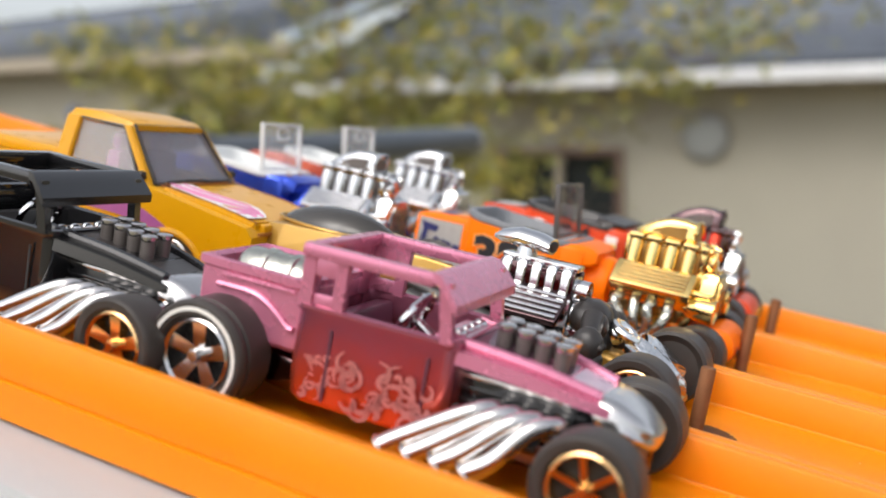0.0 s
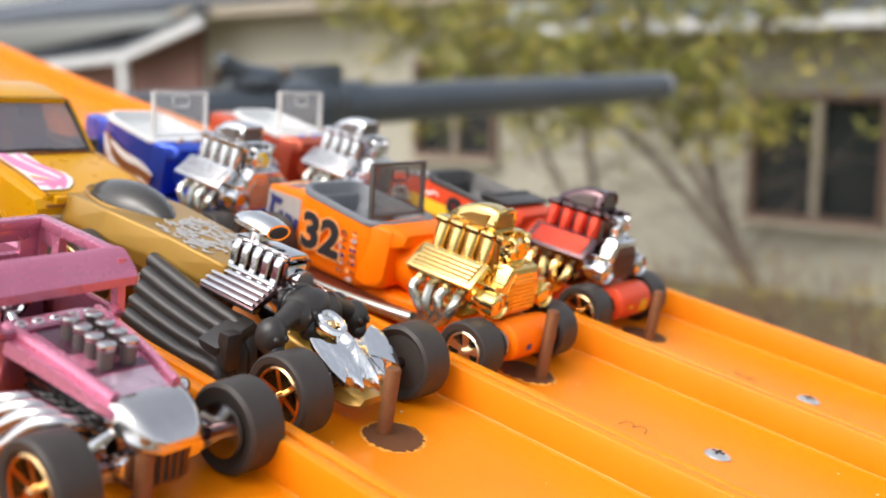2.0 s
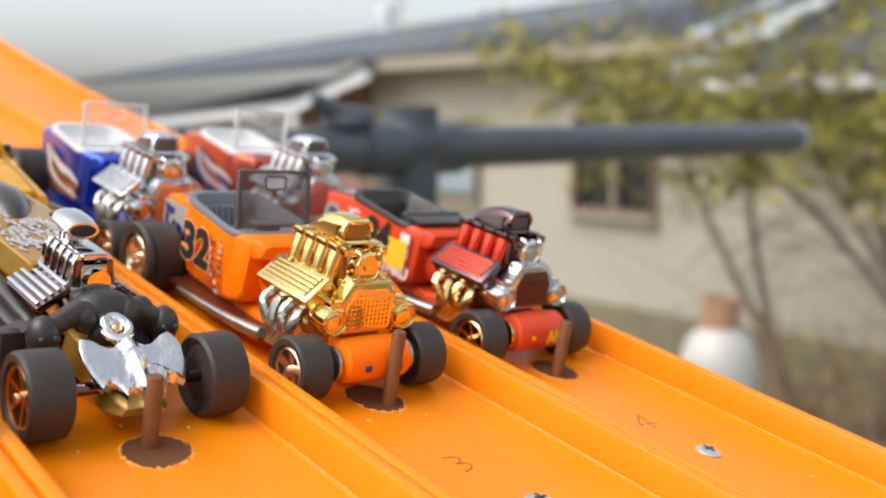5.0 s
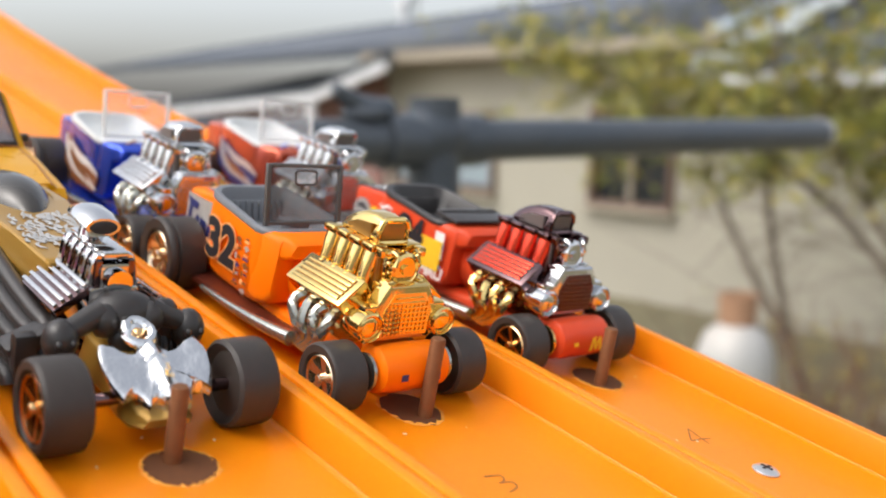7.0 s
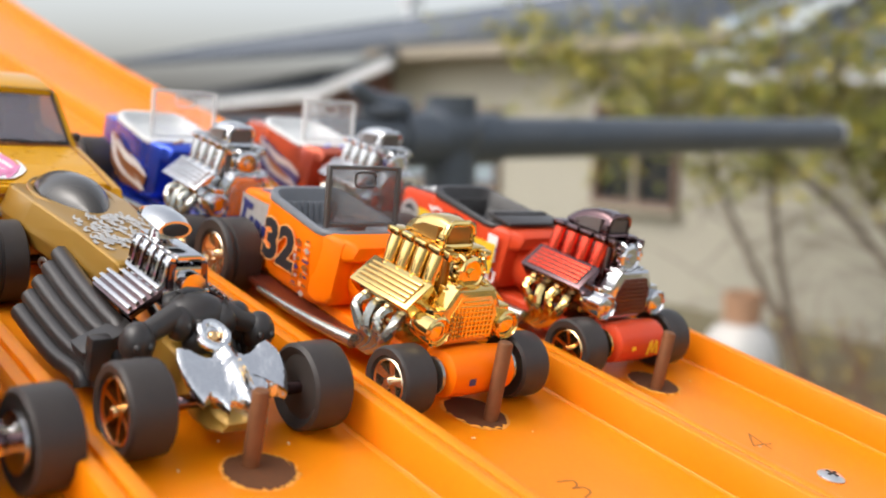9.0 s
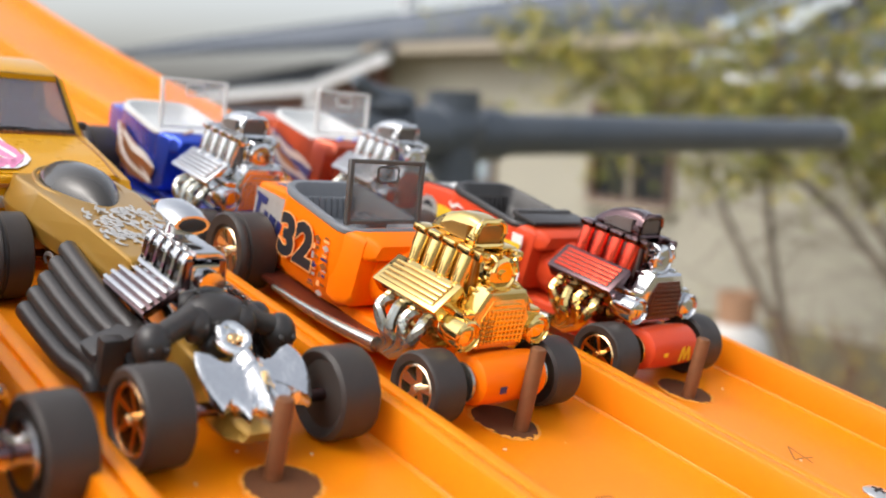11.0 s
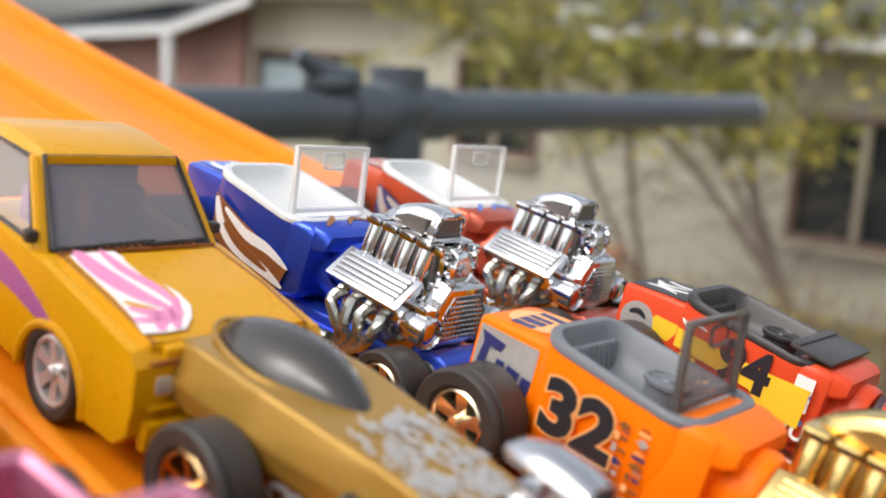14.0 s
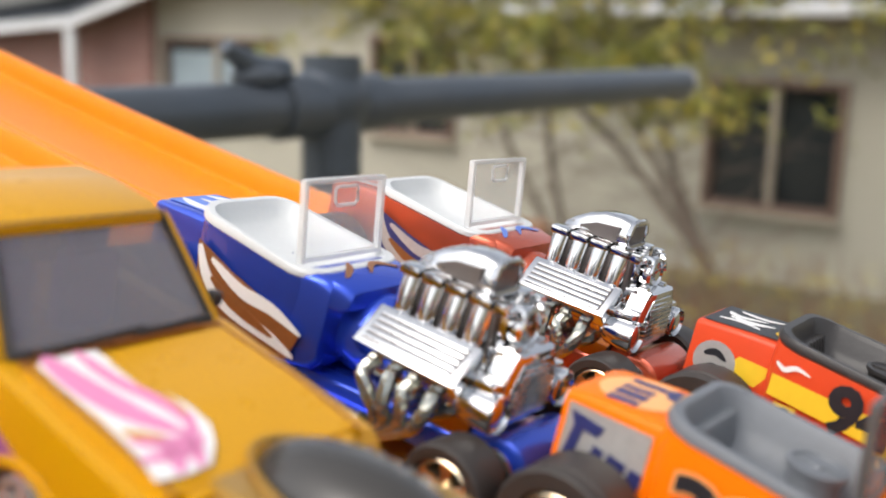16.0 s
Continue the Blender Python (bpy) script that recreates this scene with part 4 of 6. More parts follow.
def bucket_rod(x, y, paint, engine, interior, screen, rims, label, prints=None, folded=False, flame=None, front_paint=None):
    """A roofless bucket hot rod: tub, cowl, tail box, windscreen, motor, four wheels."""
    car = thing("toy_hot_rod", lane_place(x, y), label, "toy car", "hot rods with open tubs")
    plan_out = rounded_plan(-57.0, -33.5, 8.5, 9.2, 3.8)
    def ring(k, z, grow=0.0):
        return [(-45.75 + (px + 45.75) * k, py * k, z + grow * max(0, (-45 - px) / 12)) for px, py in plan_out]
    b = bmesh.new()
    loft(b, [ring(0.8, 5.6), ring(0.92, 7.0), ring(0.98, 11.5), ring(1.0, 16.6, 0.8), ring(0.985, 18.2, 1.7), ring(0.93, 18.3, 1.6), ring(0.91, 17.6, 1.2), ring(0.88, 9.0)])
    loft(b, [section(-37.5, 9.0, 7.0, 18.6, 0.95, soft=0.12), section(-35.5, 9.1, 6.6, 19.2, 0.95, soft=0.12), section(-32.4, 8.9, 7.2, 19.2, 0.92, soft=0.14), section(-31.4, 8.5, 8.4, 18.8, 0.9, soft=0.16)])
    loft(b, [section(-33.0, 8.5, 14.8, 19.3, 0.9, 0.92, soft=0.2), section(-30.0, 8.1, 15.4, 18.9, 0.86, 0.92, soft=0.24), section(-29.0, 7.5, 16.0, 18.2, 0.84, 0.92, soft=0.28)])
    loft(b, [section(-55.0, 6.5, 5.8, 19.1, 0.97, soft=0.12), section(-60.0, 6.4, 5.6, 19.0, 0.97, soft=0.12), section(-66.8, 6.0, 6.0, 18.5, 0.96, soft=0.12), section(-68.0, 5.7, 6.5, 18.1, 0.95, soft=0.12)])
    part("body", b, paint, car)
    b = bmesh.new()
    lathe(b, [(5.2, -33.0), (5.5, -30.5), (5.6, -27.6), (5.1, -26.6), (3.0, -26.3)], 26, "x", (0, 0, 11.8))
    part("firewall_barrel", b, paint, car)
    b = bmesh.new()
    loft(b, [section(-66, 5.2, 3.0, 6.5), section(-30, 6.4, 2.6, 6.6), section(-14, 5.0, 2.8, 7.0), section(-8, 4.6, 3.0, 7.6)])
    part("chassis", b, front_paint or paint, car)
    b = bmesh.new()
    box(b, (-40, 0, 4.4), (36, 20.4, 1.2), 0.4)
    part("floor_pan", b, "darkred" if paint != "blue" else "blue", car)
    b = bmesh.new()
    lathe(b, [(2.6, -6.4), (3.5, -5.9), (3.7, -3.0), (3.75, 0), (3.7, 3.0), (3.5, 5.9), (2.6, 6.4)], 22, "y", (-4.6, 0, 6.5))
    loft(b, [section(-10, 4.6, 3.6, 9.0), section(-5.0, 5.0, 3.2, 9.6)])
    part("nose", b, front_paint or paint, car)
    for s in (-1, 1):
        b = bmesh.new()
        lathe(b, [(1.6, 0), (2.9, 0.4), (2.9, 0.9), (1.4, 1.4)], 16, "y", (-5.0, s * 6.5 - (1.4 if s < 0 else 0), 6.2))
        part("brake_disc", b, "gold" if engine[0] == "smoke" else "dull", car)
    for name, ax, az in (("front_axle", -6.5, 5.2), ("rear_axle", -61.5, 6.6)):
        b = bmesh.new()
        rod(b, (ax, -10, az), (ax, 10, az), 0.8)
        part(name, b, "gold" if engine[0] in ("gold", "smoke") else "dull", car)
    # interior
    bowl = 2.6 if interior == "offwhite" else 0.0
    b = bmesh.new()
    loft(b, [ring(0.90, 18.0, 1.3), ring(0.995, 18.4, 1.8), ring(1.0, 19.0, 2.0), ring(0.975, 19.4, 2.1), ring(0.89, 19.4, 2.0), ring(0.84, 18.8, 1.7), ring(0.79, 17.2 + bowl * 0.5, 0.8), ring(0.68, 15.4 + bowl, 0.5), ring(0.5, 14.6 + bowl, 0.3), ring(0.2, 14.4 + bowl, 0.2), ring(0.01, 14.4 + bowl, 0.2)], caps=False)
    part("tub_lining", b, interior, car)
    b = bmesh.new()
    box(b, (-50.5, 0, 13.6), (7, 11.5, 2.2), 0.7)
    seat = part("seat", b, interior, car)
    for k in range(9 if interior != "offwhite" else 0):
        b = bmesh.new()
        box(b, (-54.0, -5.2 + 1.3 * k, 16.4), (2.2, 1.15, 5.6), 0.4, turn=Matrix.Rotation(radians(-14), 4, "Y"))
        part("pleat", b, interior, seat)
    if interior != "offwhite":
        b = bmesh.new()
        lathe(b, [(2.6, 13.0), (2.7, 17.8), (3.1, 18.2), (3.1, 18.7), (2.6, 18.8), (2.4, 18.5), (0.9, 18.5), (0.7, 18.8)], 24, "z", (-43.6, 2.4, 0))
        box(b, (-43.6, 2.4, 18.62), (4.8, 0.5, 0.3), 0.1)
        part("steering_drum", b, interior, car)
    # windscreen
    if folded:
        b = bmesh.new()
        box(b, (-35.2, 0, 20.2), (6.6, 15.6, 0.7), 0.25, turn=Matrix.Rotation(radians(4), 4, "Y"))
        box(b, (-38.0, 0, 20.5), (1.6, 14.8, 1.0), 0.3)
        part("folded_windscreen", b, "black", car)
    else:
        pane, edge = screen
        lean = Matrix.Rotation(radians(-8), 4, "Y")
        ws = Vector((-37.5, 0, 19.4))
        b = bmesh.new()
        box(b, ws + lean @ Vector((0, 0, 5.2)), (0.5, 13.8, 9.2), 0.05, turn=lean)
        w = part("windscreen", b, pane, car)
        w.visible_shadow = False
        b = bmesh.new()
        for c, sz in (((0, -7.25, 5.1), (1.0, 0.75, 10.6)), ((0, 7.25, 5.1), (1.0, 0.75, 10.6)), ((0, 0, 10.1), (1.0, 13.8, 0.7)), ((0, 0, 0.3), (1.0, 13.8, 0.7))):
            box(b, ws + lean @ Vector(c), sz, 0.2, turn=lean)
        part("screen_frame", b, edge, w)
        b = bmesh.new()
        loop = [ws + lean @ Vector((0.4, yy, zz)) for yy, zz in ((-2.1, 9.0), (-2.1, 7.4), (-1.6, 6.9), (1.6, 6.9), (2.1, 7.4), (2.1, 9.0), (1.6, 9.3), (-1.6, 9.3), (-2.1, 9.0))]
        tube(b, loop, 0.24, 6, 1)
        part("mirror_loop", b, edge, w)
    hot_rod_engine(car, *engine)
    for s in (-1, 1):
        wheel(car, -6.6, s * 11.6, 5.3, 5.8, rims[0], rims[2], fat=0.68, style=rims[3])
        wheel(car, -61.8, s * 11.0, 7.0, 7.4, rims[1], rims[2], style=rims[3], step=0.45, ring=rims[4])
    for f in (prints or []):
        f(car)
    return car


def fill(u0, v0, u1, v1):
    return [(u0, v0), (u1, v0), (u1, v1), (u0, v1)]


def prints_32(car):
    lettering("number_outline", "32", 9.4, "peach", car, side(-48.0, -9.32, 13.0, 0, -1.2) @ Matrix.Diagonal((1.16, 1, 1, 1)), 0.68, "pale orange outline")
    lettering("number_print", "32", 9.4, "blackprint", car, side(-48.0, -9.40, 13.0, 0, -1.2) @ Matrix.Diagonal((1.16, 1, 1, 1)), 0.44, "black racing number")
    rnd = random.Random(12)
    bars = []
    for c, count in ((0, 6), (1, 7)):
        for r in range(count):
            u, v, w, h = -1.6 + 2.8 * c, 4.6 - 1.5 * r - 0.5 * (1 - c), rnd.uniform(0.75, 1.1), rnd.uniform(0.4, 0.62)
            shape = rnd.choice((0, 1, 2))
            if shape == 0:
                bars += [fill(u - w, v - h, u + w, v - h * 0.3), fill(u - w * 0.8, v + h * 0.1, u + w * 0.6, v + h * 0.6)]
            elif shape == 1:
                bars += [fill(u - w, v - h, u - w * 0.3, v + h), fill(u, v - h * 0.4, u + w, v + h * 0.5)]
            else:
                bars += [[(u - w, v), (u, v + h), (u + w, v), (u, v - h)], fill(u - w * 0.2, v - h * 1.3, u + w, v - h * 1.05)]
    decals("sponsor_patch", bars, ("brownprint", "navy", "peach", "brownprint", "silverprint"), car, side(-40.2, -9.33, 11.6, 0, -0.5))
    panel = side(-62.2, -6.44, 12.3, 0.8, 1.6)
    ink = panel @ pose(0, 0, 0.08 * MM)
    decal("badge_panel", [[(-4.8, -5.0), (4.9, -5.0), (4.9, 5.4), (-4.6, 5.4)]], "silverprint", car, panel, label="pale grey panel with a dark slanted mark")
    decal("badge_base", [[(-4.8, -5.0), (4.9, -5.0), (4.9, -2.4), (1.0, -2.9), (-4.8, -3.6)]], "yellowprint", car, ink, label="yellow strip under the mark")
    ink = panel @ pose(0, 0, 0.16 * MM)
    decals("badge_mark", [[(-4.1, 4.7), (-0.1, 4.1), (-0.7, 2.8), (-2.4, 3.0), (-3.2, -1.2), (-4.3, -1.0), (-3.5, 3.2)], [(-0.9, 1.9), (0.3, 1.7), (-0.2, -1.5), (-1.4, -1.3)], [(0.9, 1.7), (3.0, 1.3), (2.5, -1.9), (0.4, -1.6)], [(3.5, 1.2), (4.9, 1.0), (4.6, -2.2), (3.0, -1.9)]], ("navy",), car, ink)
    decals("badge_fleck", [swoosh([(-3.6, -4.2), (-1.4, -3.7), (0.2, -4.3)], 0.35), [(0.9, -3.2), (1.9, -3.1), (1.7, -4.4), (0.8, -4.4)], swoosh([(2.2, -3.6), (3.4, -3.2), (4.6, -3.8)], 0.4)], ("navy",), car, ink)
    lid = top_face(-61.8, 18.96, -4.2)
    decal("lid_glow", [[(4.6 * math.cos(a), 4.9 * math.sin(a)) for a in (2 * math.pi * k / 24 for k in range(24))]], "peach", car, lid, label="pale orange disc on the lid")
    lid = lid @ pose(0, 0, 0.08 * MM)
    decals("lid_print", [[(-4.2, 2.8), (-0.6, 3.3), (-0.8, 2.1), (-2.0, 1.9), (-2.2, -2.6), (-3.4, -2.6), (-3.2, 1.8)], [(-1.0, 0.9), (0.1, 1.0), (0.1, -2.6), (-1.0, -2.6)], [(0.7, 1.0), (2.4, 1.2), (2.4, -2.5), (0.7, -2.5)], [(3.0, 1.0), (4.5, 1.2), (4.5, -2.4), (3.0, -2.4)]], ("navy",), car, lid)
    decals("nose_print", [fill(-3.4, -0.6, -2.2, 0.4), fill(1.6, -1.0, 2.5, 1.0), fill(2.7, -1.0, 4.0, 0.2)], ("navy",), car, pose(-0.84 * MM, 0, 6.4 * MM, 90, 0, 90), 0.1)


def prints_94(car):
    decal("yellow_band", [[(-10.6, -1.0), (-3.0, -1.6), (3.0, -2.2), (5.4, -4.6), (11.4, -4.4), (11.6, 1.6), (6.0, 1.4), (-3.0, 1.5), (-10.6, 1.9)]], "yellowprint", car, side(-44.6, -9.30, 14.2, 0, -1.2), label="yellow flash")
    decal("tail_band", [[(-0.5, 0.4), (5.6, -0.6), (5.6, 2.8), (1.5, 3.0)]], "yellowprint", car, side(-62.2, -6.42, 12.6, 0.8, 1.6))
    lettering("number_print", "94", 8.6, "blackprint", car, side(-43.4, -9.42, 14.6, 0, -1.2), 0.36, "black racing number")
    decal("sponsor_patch", [fill(-1.4, 2.2, 1.4, 4.6), fill(-1.4, -0.6, 1.4, 1.6)], "whiteprint", car, side(-34.2, -9.36, 12.9, 0, -0.5))
    decal("sponsor_line", [fill(-1.4, 1.6, 1.4, 2.2), fill(-1.4, -2.6, 1.4, -1.8)], "blueprint", car, side(-34.2, -9.36, 12.9, 0, -0.5))
    lettering("slogan_print", "DRIVE THRU", 3.5, "whiteprint", car, side(-41.6, -9.36, 9.2, -3, -0.6), 0.1, "white slogan lettering")
    decal("tail_disc", [[(3.0 * math.cos(a), 3.0 * math.sin(a)) for a in (2 * math.pi * k / 20 for k in range(20))]], "silverprint", car, side(-63.8, -6.5, 13.6, 0.8, 1.6), label="round silver badge")
    decal("tail_patch", [fill(-1.5, -1.9, 1.5, 1.9)], "yellowprint", car, side(-52.6, -8.75, 10.6, 0, -1.2), label="small yellow patch")
    lettering("patch_number", "8", 3.6, "blackprint", car, side(-52.6, -8.86, 10.6, 0, -1.2), 0.2, "small black number eight")
    decal("rim_script", [swoosh([(-2.4, 0.3), (-1.2, -0.4), (0.2, 0.3), (2.2, -0.1)], 0.35)], "whiteprint", car, side(-52.8, -8.72, 17.4, 0, -1.2))
    decal("lid_print", [[(-6.8, -6), (6.8, -6), (7.0, 6.4), (-7.0, 6.4)]], "blackprint", car, top_face(-61.8, 18.96, -4.2) @ Matrix.Diagonal((0.76, 0.92, 1, 1)), label="black lid with pale flames")
    decal("lid_flame", [swoosh([(-4.6, -3.4), (-3.4, 0.5), (-4.6, 3.6)], 0.6), swoosh([(-2.4, -4.6), (-0.6, -2.6), (-1.8, 1.6)], 0.7), swoosh([(0.6, -3.6), (1.6, 0), (0.2, 3.2)], 0.8), swoosh([(3.2, -4.6), (2.6, -1), (4.4, 2.2)], 0.6)], "whiteprint", car, top_face(-61.8, 19.06, -4.2) @ Matrix.Diagonal((0.76, 0.92, 1, 1)))
    decal("lid_fleck", [swoosh([(-4.2, 4.6), (-1.8, 5.4), (0.2, 4.8)], 0.4), swoosh([(2.0, 5.4), (3.6, 4.6), (5.0, 5.4)], 0.4)], "yellowprint", car, top_face(-61.8, 19.12, -4.2) @ Matrix.Diagonal((0.76, 0.92, 1, 1)))
    decal("badge_mark", [swoosh([(-1.6, 0.8), (0, 1.4), (1.6, 0.6)], 0.5), swoosh([(-1.2, -1.0), (0.2, -0.6), (1.4, -1.2)], 0.4)], "blackprint", car, side(-63.8, -6.6, 13.6, 0.8, 1.6))
    decal("nose_print", [[(0.6, -1.4), (1.1, 1.0), (1.7, 1.4), (2.2, -0.4), (2.7, 1.4), (3.3, 1.0), (3.8, -1.4), (3.2, -1.4), (2.9, 0.4), (2.4, -1.2), (2.0, -1.2), (1.5, 0.4), (1.2, -1.4)], fill(-3.6, -0.2, -2.6, 0.5)], "yellowprint", car, pose(-0.84 * MM, 0, 6.4 * MM, 90, 0, 90), 0.1)


def flame_prints(pale, dark, lid):
    def put(car):
        flank = side(-43.0, -9.34, 12.8, 0, -1.0)
        decal("flame_ground", [[(-11, 4.6), (-10.4, -2.4), (-3, -5.6), (7.6, -5.2), (9.4, -1.2), (4, 0.6), (-4, 2.4)]], dark, car, flank, label="dark flame field")
        flank2 = side(-43.0, -9.42, 12.8, 0, -1.0)
        decal("flame_print", [swoosh([(-10.6, 4.0), (-8.5, 0.2), (-4, -2.2), (4, -3.4), (9.0, -4.4)], 1.15), swoosh([(-8, 2.8), (-2, 0.6), (4, 0.2), (9.6, -1.2)], 0.9)], pale, car, flank2)
        decal("flame_core", [swoosh([(-7.6, 0.4), (-3.6, -1.4), (1, -2.4), (5, -3.2)], 0.75)], "brownprint", car, side(-43.0, -9.5, 12.8, 0, -1.0))
        decal("lid_print", [[(-5.6, -5.6), (5.6, -5.6), (6.0, 5.6), (-6.0, 5.6)]], lid, car, top_face(-61.8, 18.96, -4.2) @ Matrix.Diagonal((0.76, 0.92, 1, 1)))
        decal("lid_flame", [swoosh([(-4.2, 5), (-4.4, 0), (-2.8, -5)], 1.1), swoosh([(4.2, 5), (4.4, 0), (2.8, -5)], 1.1), swoosh([(0, 5), (0, 1), (0, -3.6)], 0.7)], pale, car, top_face(-61.8, 19.06, -4.2) @ Matrix.Diagonal((0.76, 0.92, 1, 1)))
        decal("cowl_flame", [swoosh([(-5.5, 1.0), (-2.5, -1.0), (0.2, 1.2)], 0.5), swoosh([(5.0, 1.4), (2.4, -0.6), (1.2, -2.2)], 0.5)], "brownprint" if lid == "blueprint" else "blueprint", car, top_face(-33.0, 19.34, 5.0))
    return put


bucket_rod(0, 80.6, "orange", ("gold", "gold", "dull", "gold", "gold", "gold"), "grey", ("smokeclear", "smokeedge"), ("wheelchrome", "wheelchrome", 5, "star", False), "orange toy hot rod with gold motor and racing number 32", [prints_32])
bucket_rod(-2.6, 121.3, "red", ("smoke", "redchrome", "gold", "chrome", "darkred", "redchrome"), "black", None, ("copper", "copper", 6, "wire", False), "red and yellow toy hot rod with red motor and number 94", [prints_94], folded=True)
bucket_rod(-68.5, 80.0, "blue", ("chrome", "chrome", "dull", "chrome", "chrome", "chrome"), "offwhite", ("clear", "clearedge"), ("wheelchrome", "wheelchrome", 5, "star", False), "blue toy hot rod with chrome motor and white interior", [flame_prints("whiteprint", "brownprint", "blueprint")])
bucket_rod(-72.0, 120.6, "copperred", ("chrome", "chrome", "dull", "chrome", "chrome", "chrome"), "offwhite", ("clear", "clearedge"), ("wheelchrome", "wheelchrome", 5, "star", True), "copper-red toy hot rod with chrome motor and white interior", [flame_prints("silverprint", "navy", "redprint")])


def skull_truck(x, y, paint, print_mat, front_rim, rear_rim, label, whitewall, spokes, yaw=0.0):
    """A chopped toy pickup hot rod: open cab frame, bed, long hood with eight stacks, chrome shell, swept side pipes."""
    car = thing("toy_pickup_rod", lane_place(x, y, 0.0, yaw), label, "toy car", "chopped pickup rods")
    # lower cab
    b = bmesh.new()
    plan = rounded_plan(-41.8, -20.4, 9.2, 8.8, 1.6, 3)
    def ring(k, z, px0=-31.1):
        return [(px0 + (u - px0) * k, v * k, z) for u, v in plan]
    loft(b, [ring(0.90, 3.6), ring(0.97, 4.4), ring(1.0, 8.0), ring(0.985, 14.8), ring(1.02, 15.3), ring(1.02, 16.0), ring(0.97, 16.2), ring(0.90, 15.9), ring(0.88, 5.5)])
    cab = part("cab", b, "pinkfade" if paint == "pink" else paint, car)
    # pillars, roof rails, visor
    b = bmesh.new()
    roof_z = 22.7
    for s in (-1, 1):
        for x0, x1, w in ((-40.6, -40.4, 1.7), (-36.2, -36.0, 1.5), (-21.8, -22.9, 1.5)):
            loft(b, [[(x0 + dx, s * 8.6 + dy, 15.6) for dx, dy in ((-w / 2, -0.6), (w / 2, -0.6), (w / 2, 0.6), (-w / 2, 0.6))], [(x1 + dx, s * 9.0 + dy, roof_z) for dx, dy in ((-w / 2, -0.6), (w / 2, -0.6), (w / 2, 0.6), (-w / 2, 0.6))]])
        box(b, (-32.8, s * 9.1, roof_z), (17.4, 1.9, 1.7), 0.5)
        box(b, (-38.3, s * 8.45, 16.6), (3.2, 0.9, 1.8), 0.3)
        box(b, (-38.3, s * 8.95, 20.9), (3.2, 0.9, 2.4), 0.3)
    box(b, (-40.7, 0, roof_z), (1.9, 18.8, 1.7), 0.5)
    box(b, (-40.9, 0, 16.4), (0.9, 16.4, 2.4), 0.3)
    box(b, (-40.9, 0, 21.1), (0.9, 17.6, 2.0), 0.3)
    for s in (-1, 1):
        box(b, (-40.9, s * 7.2, 18.1), (0.9, 3.0, 5.4), 0.3)
    part("roof_frame", b, paint, car)
    b = bmesh.new()
    loft(b, [[(xx, -w, z), (xx, w, z), (xx, w, z - 1.2), (xx, -w, z - 1.2)] for xx, w, z in ((-24.6, 9.9, 23.7), (-23.4, 10.2, 23.5), (-22.0, 10.5, 22.1), (-20.7, 10.6, 20.6))])
    part("visor", b, paint, car)
    # bed
    b = bmesh.new()
    bed = rounded_plan(-57.2, -41.0, 7.6, 8.2, 0.8, 2)
    def bring(k, z):
        return [(-49 + (u + 49) * k, v * k, z) for u, v in bed]
    loft(b, [bring(0.92, 9.0), bring(0.98, 9.6), bring(0.98, 17.0), bring(1.03, 17.3), bring(1.03, 18.3), bring(0.95, 18.5), bring(0.88, 18.0), bring(0.86, 12.5)])
    for s in (-1, 1):
        tube(b, [(-54, s * 7.9, 15.2), (-48.5, s * 8.1, 15.2), (-45.5, s * 8.2, 14.0), (-43.0, s * 8.3, 12.2), (-42.0, s * 8.4, 12.0)], 0.42, 6, 4)
        box(b, (-48, s * 7.9, 16.6), (11, 0.7, 0.5), 0.15)
    part("bed", b, paint, car)
    b = bmesh.new()
    lathe(b, [(1.2, -55.4), (2.6, -54.9), (3.2, -54.0), (3.2, -51.6), (3.5, -51.4), (3.5, -50.6), (3.2, -50.4), (3.2, -47.6), (3.5, -47.4), (3.5, -46.6), (3.2, -46.4), (3.2, -44.8), (2.6, -43.9), (1.2, -43.4)], 22, "x", (0, -0.4, 16.2))
    tube(b, [(-54, -4.6, 15.6), (-50, -5.0, 16.4), (-45, -4.4, 16.0)], 0.8, 8, 4)
    part("bed_load", b, "dull", car, "dull grey cast tank in the bed")
    # hood, motor bay and grille shell
    b = bmesh.new()
    loft(b, [[(x, -w, z0), (x, -w * 0.98, z1 - 0.7), (x, -w * 0.55, z1), (x, w * 0.55, z1), (x, w * 0.98, z1 - 0.7), (x, w, z0)] for x, w, z0, z1 in ((-24.5, 8.5, 13.4, 15.8), (-22.5, 8.2, 13.5, 15.9), (-12, 6.9, 12.5, 14.8), (-4.2, 5.7, 11.5, 13.3), (-2.6, 5.4, 11.2, 12.9))])
    hood = part("hood", b, paint, car)
    def on_hood(x0, x1, w0, w1, lift):
        def top(xx):
            return 15.9 - 1.1 * (xx + 22.5) / 10.5 if xx < -12 else 14.8 - 1.5 * (xx + 12) / 7.8
        bb = bmesh.new()
        loft(bb, [[(xx, -w, top(xx) - 0.4), (xx, w, top(xx) - 0.4), (xx, w, top(xx) + lift), (xx, -w, top(xx) + lift)] for xx, w in ((x0, w0), ((x0 + x1) / 2, (w0 + w1) / 2), (x1, w1))])
        return bb
    part("hood_panel", on_hood(-20.6, -8.4, 4.3, 3.8, 0.06), "plum" if paint == "pink" else "black", hood)
    part("nose_panel", on_hood(-8.0, -4.0, 3.7, 3.2, 0.06), "lilac" if paint == "pink" else "black", hood)
    for s in (-1, 1):
        b = bmesh.new()
        tube(b, [(-23.0, s * 6.3, 15.9), (-12, s * 5.4, 14.8), (-4.0, s * 4.3, 13.25)], 0.7, 8, 4)
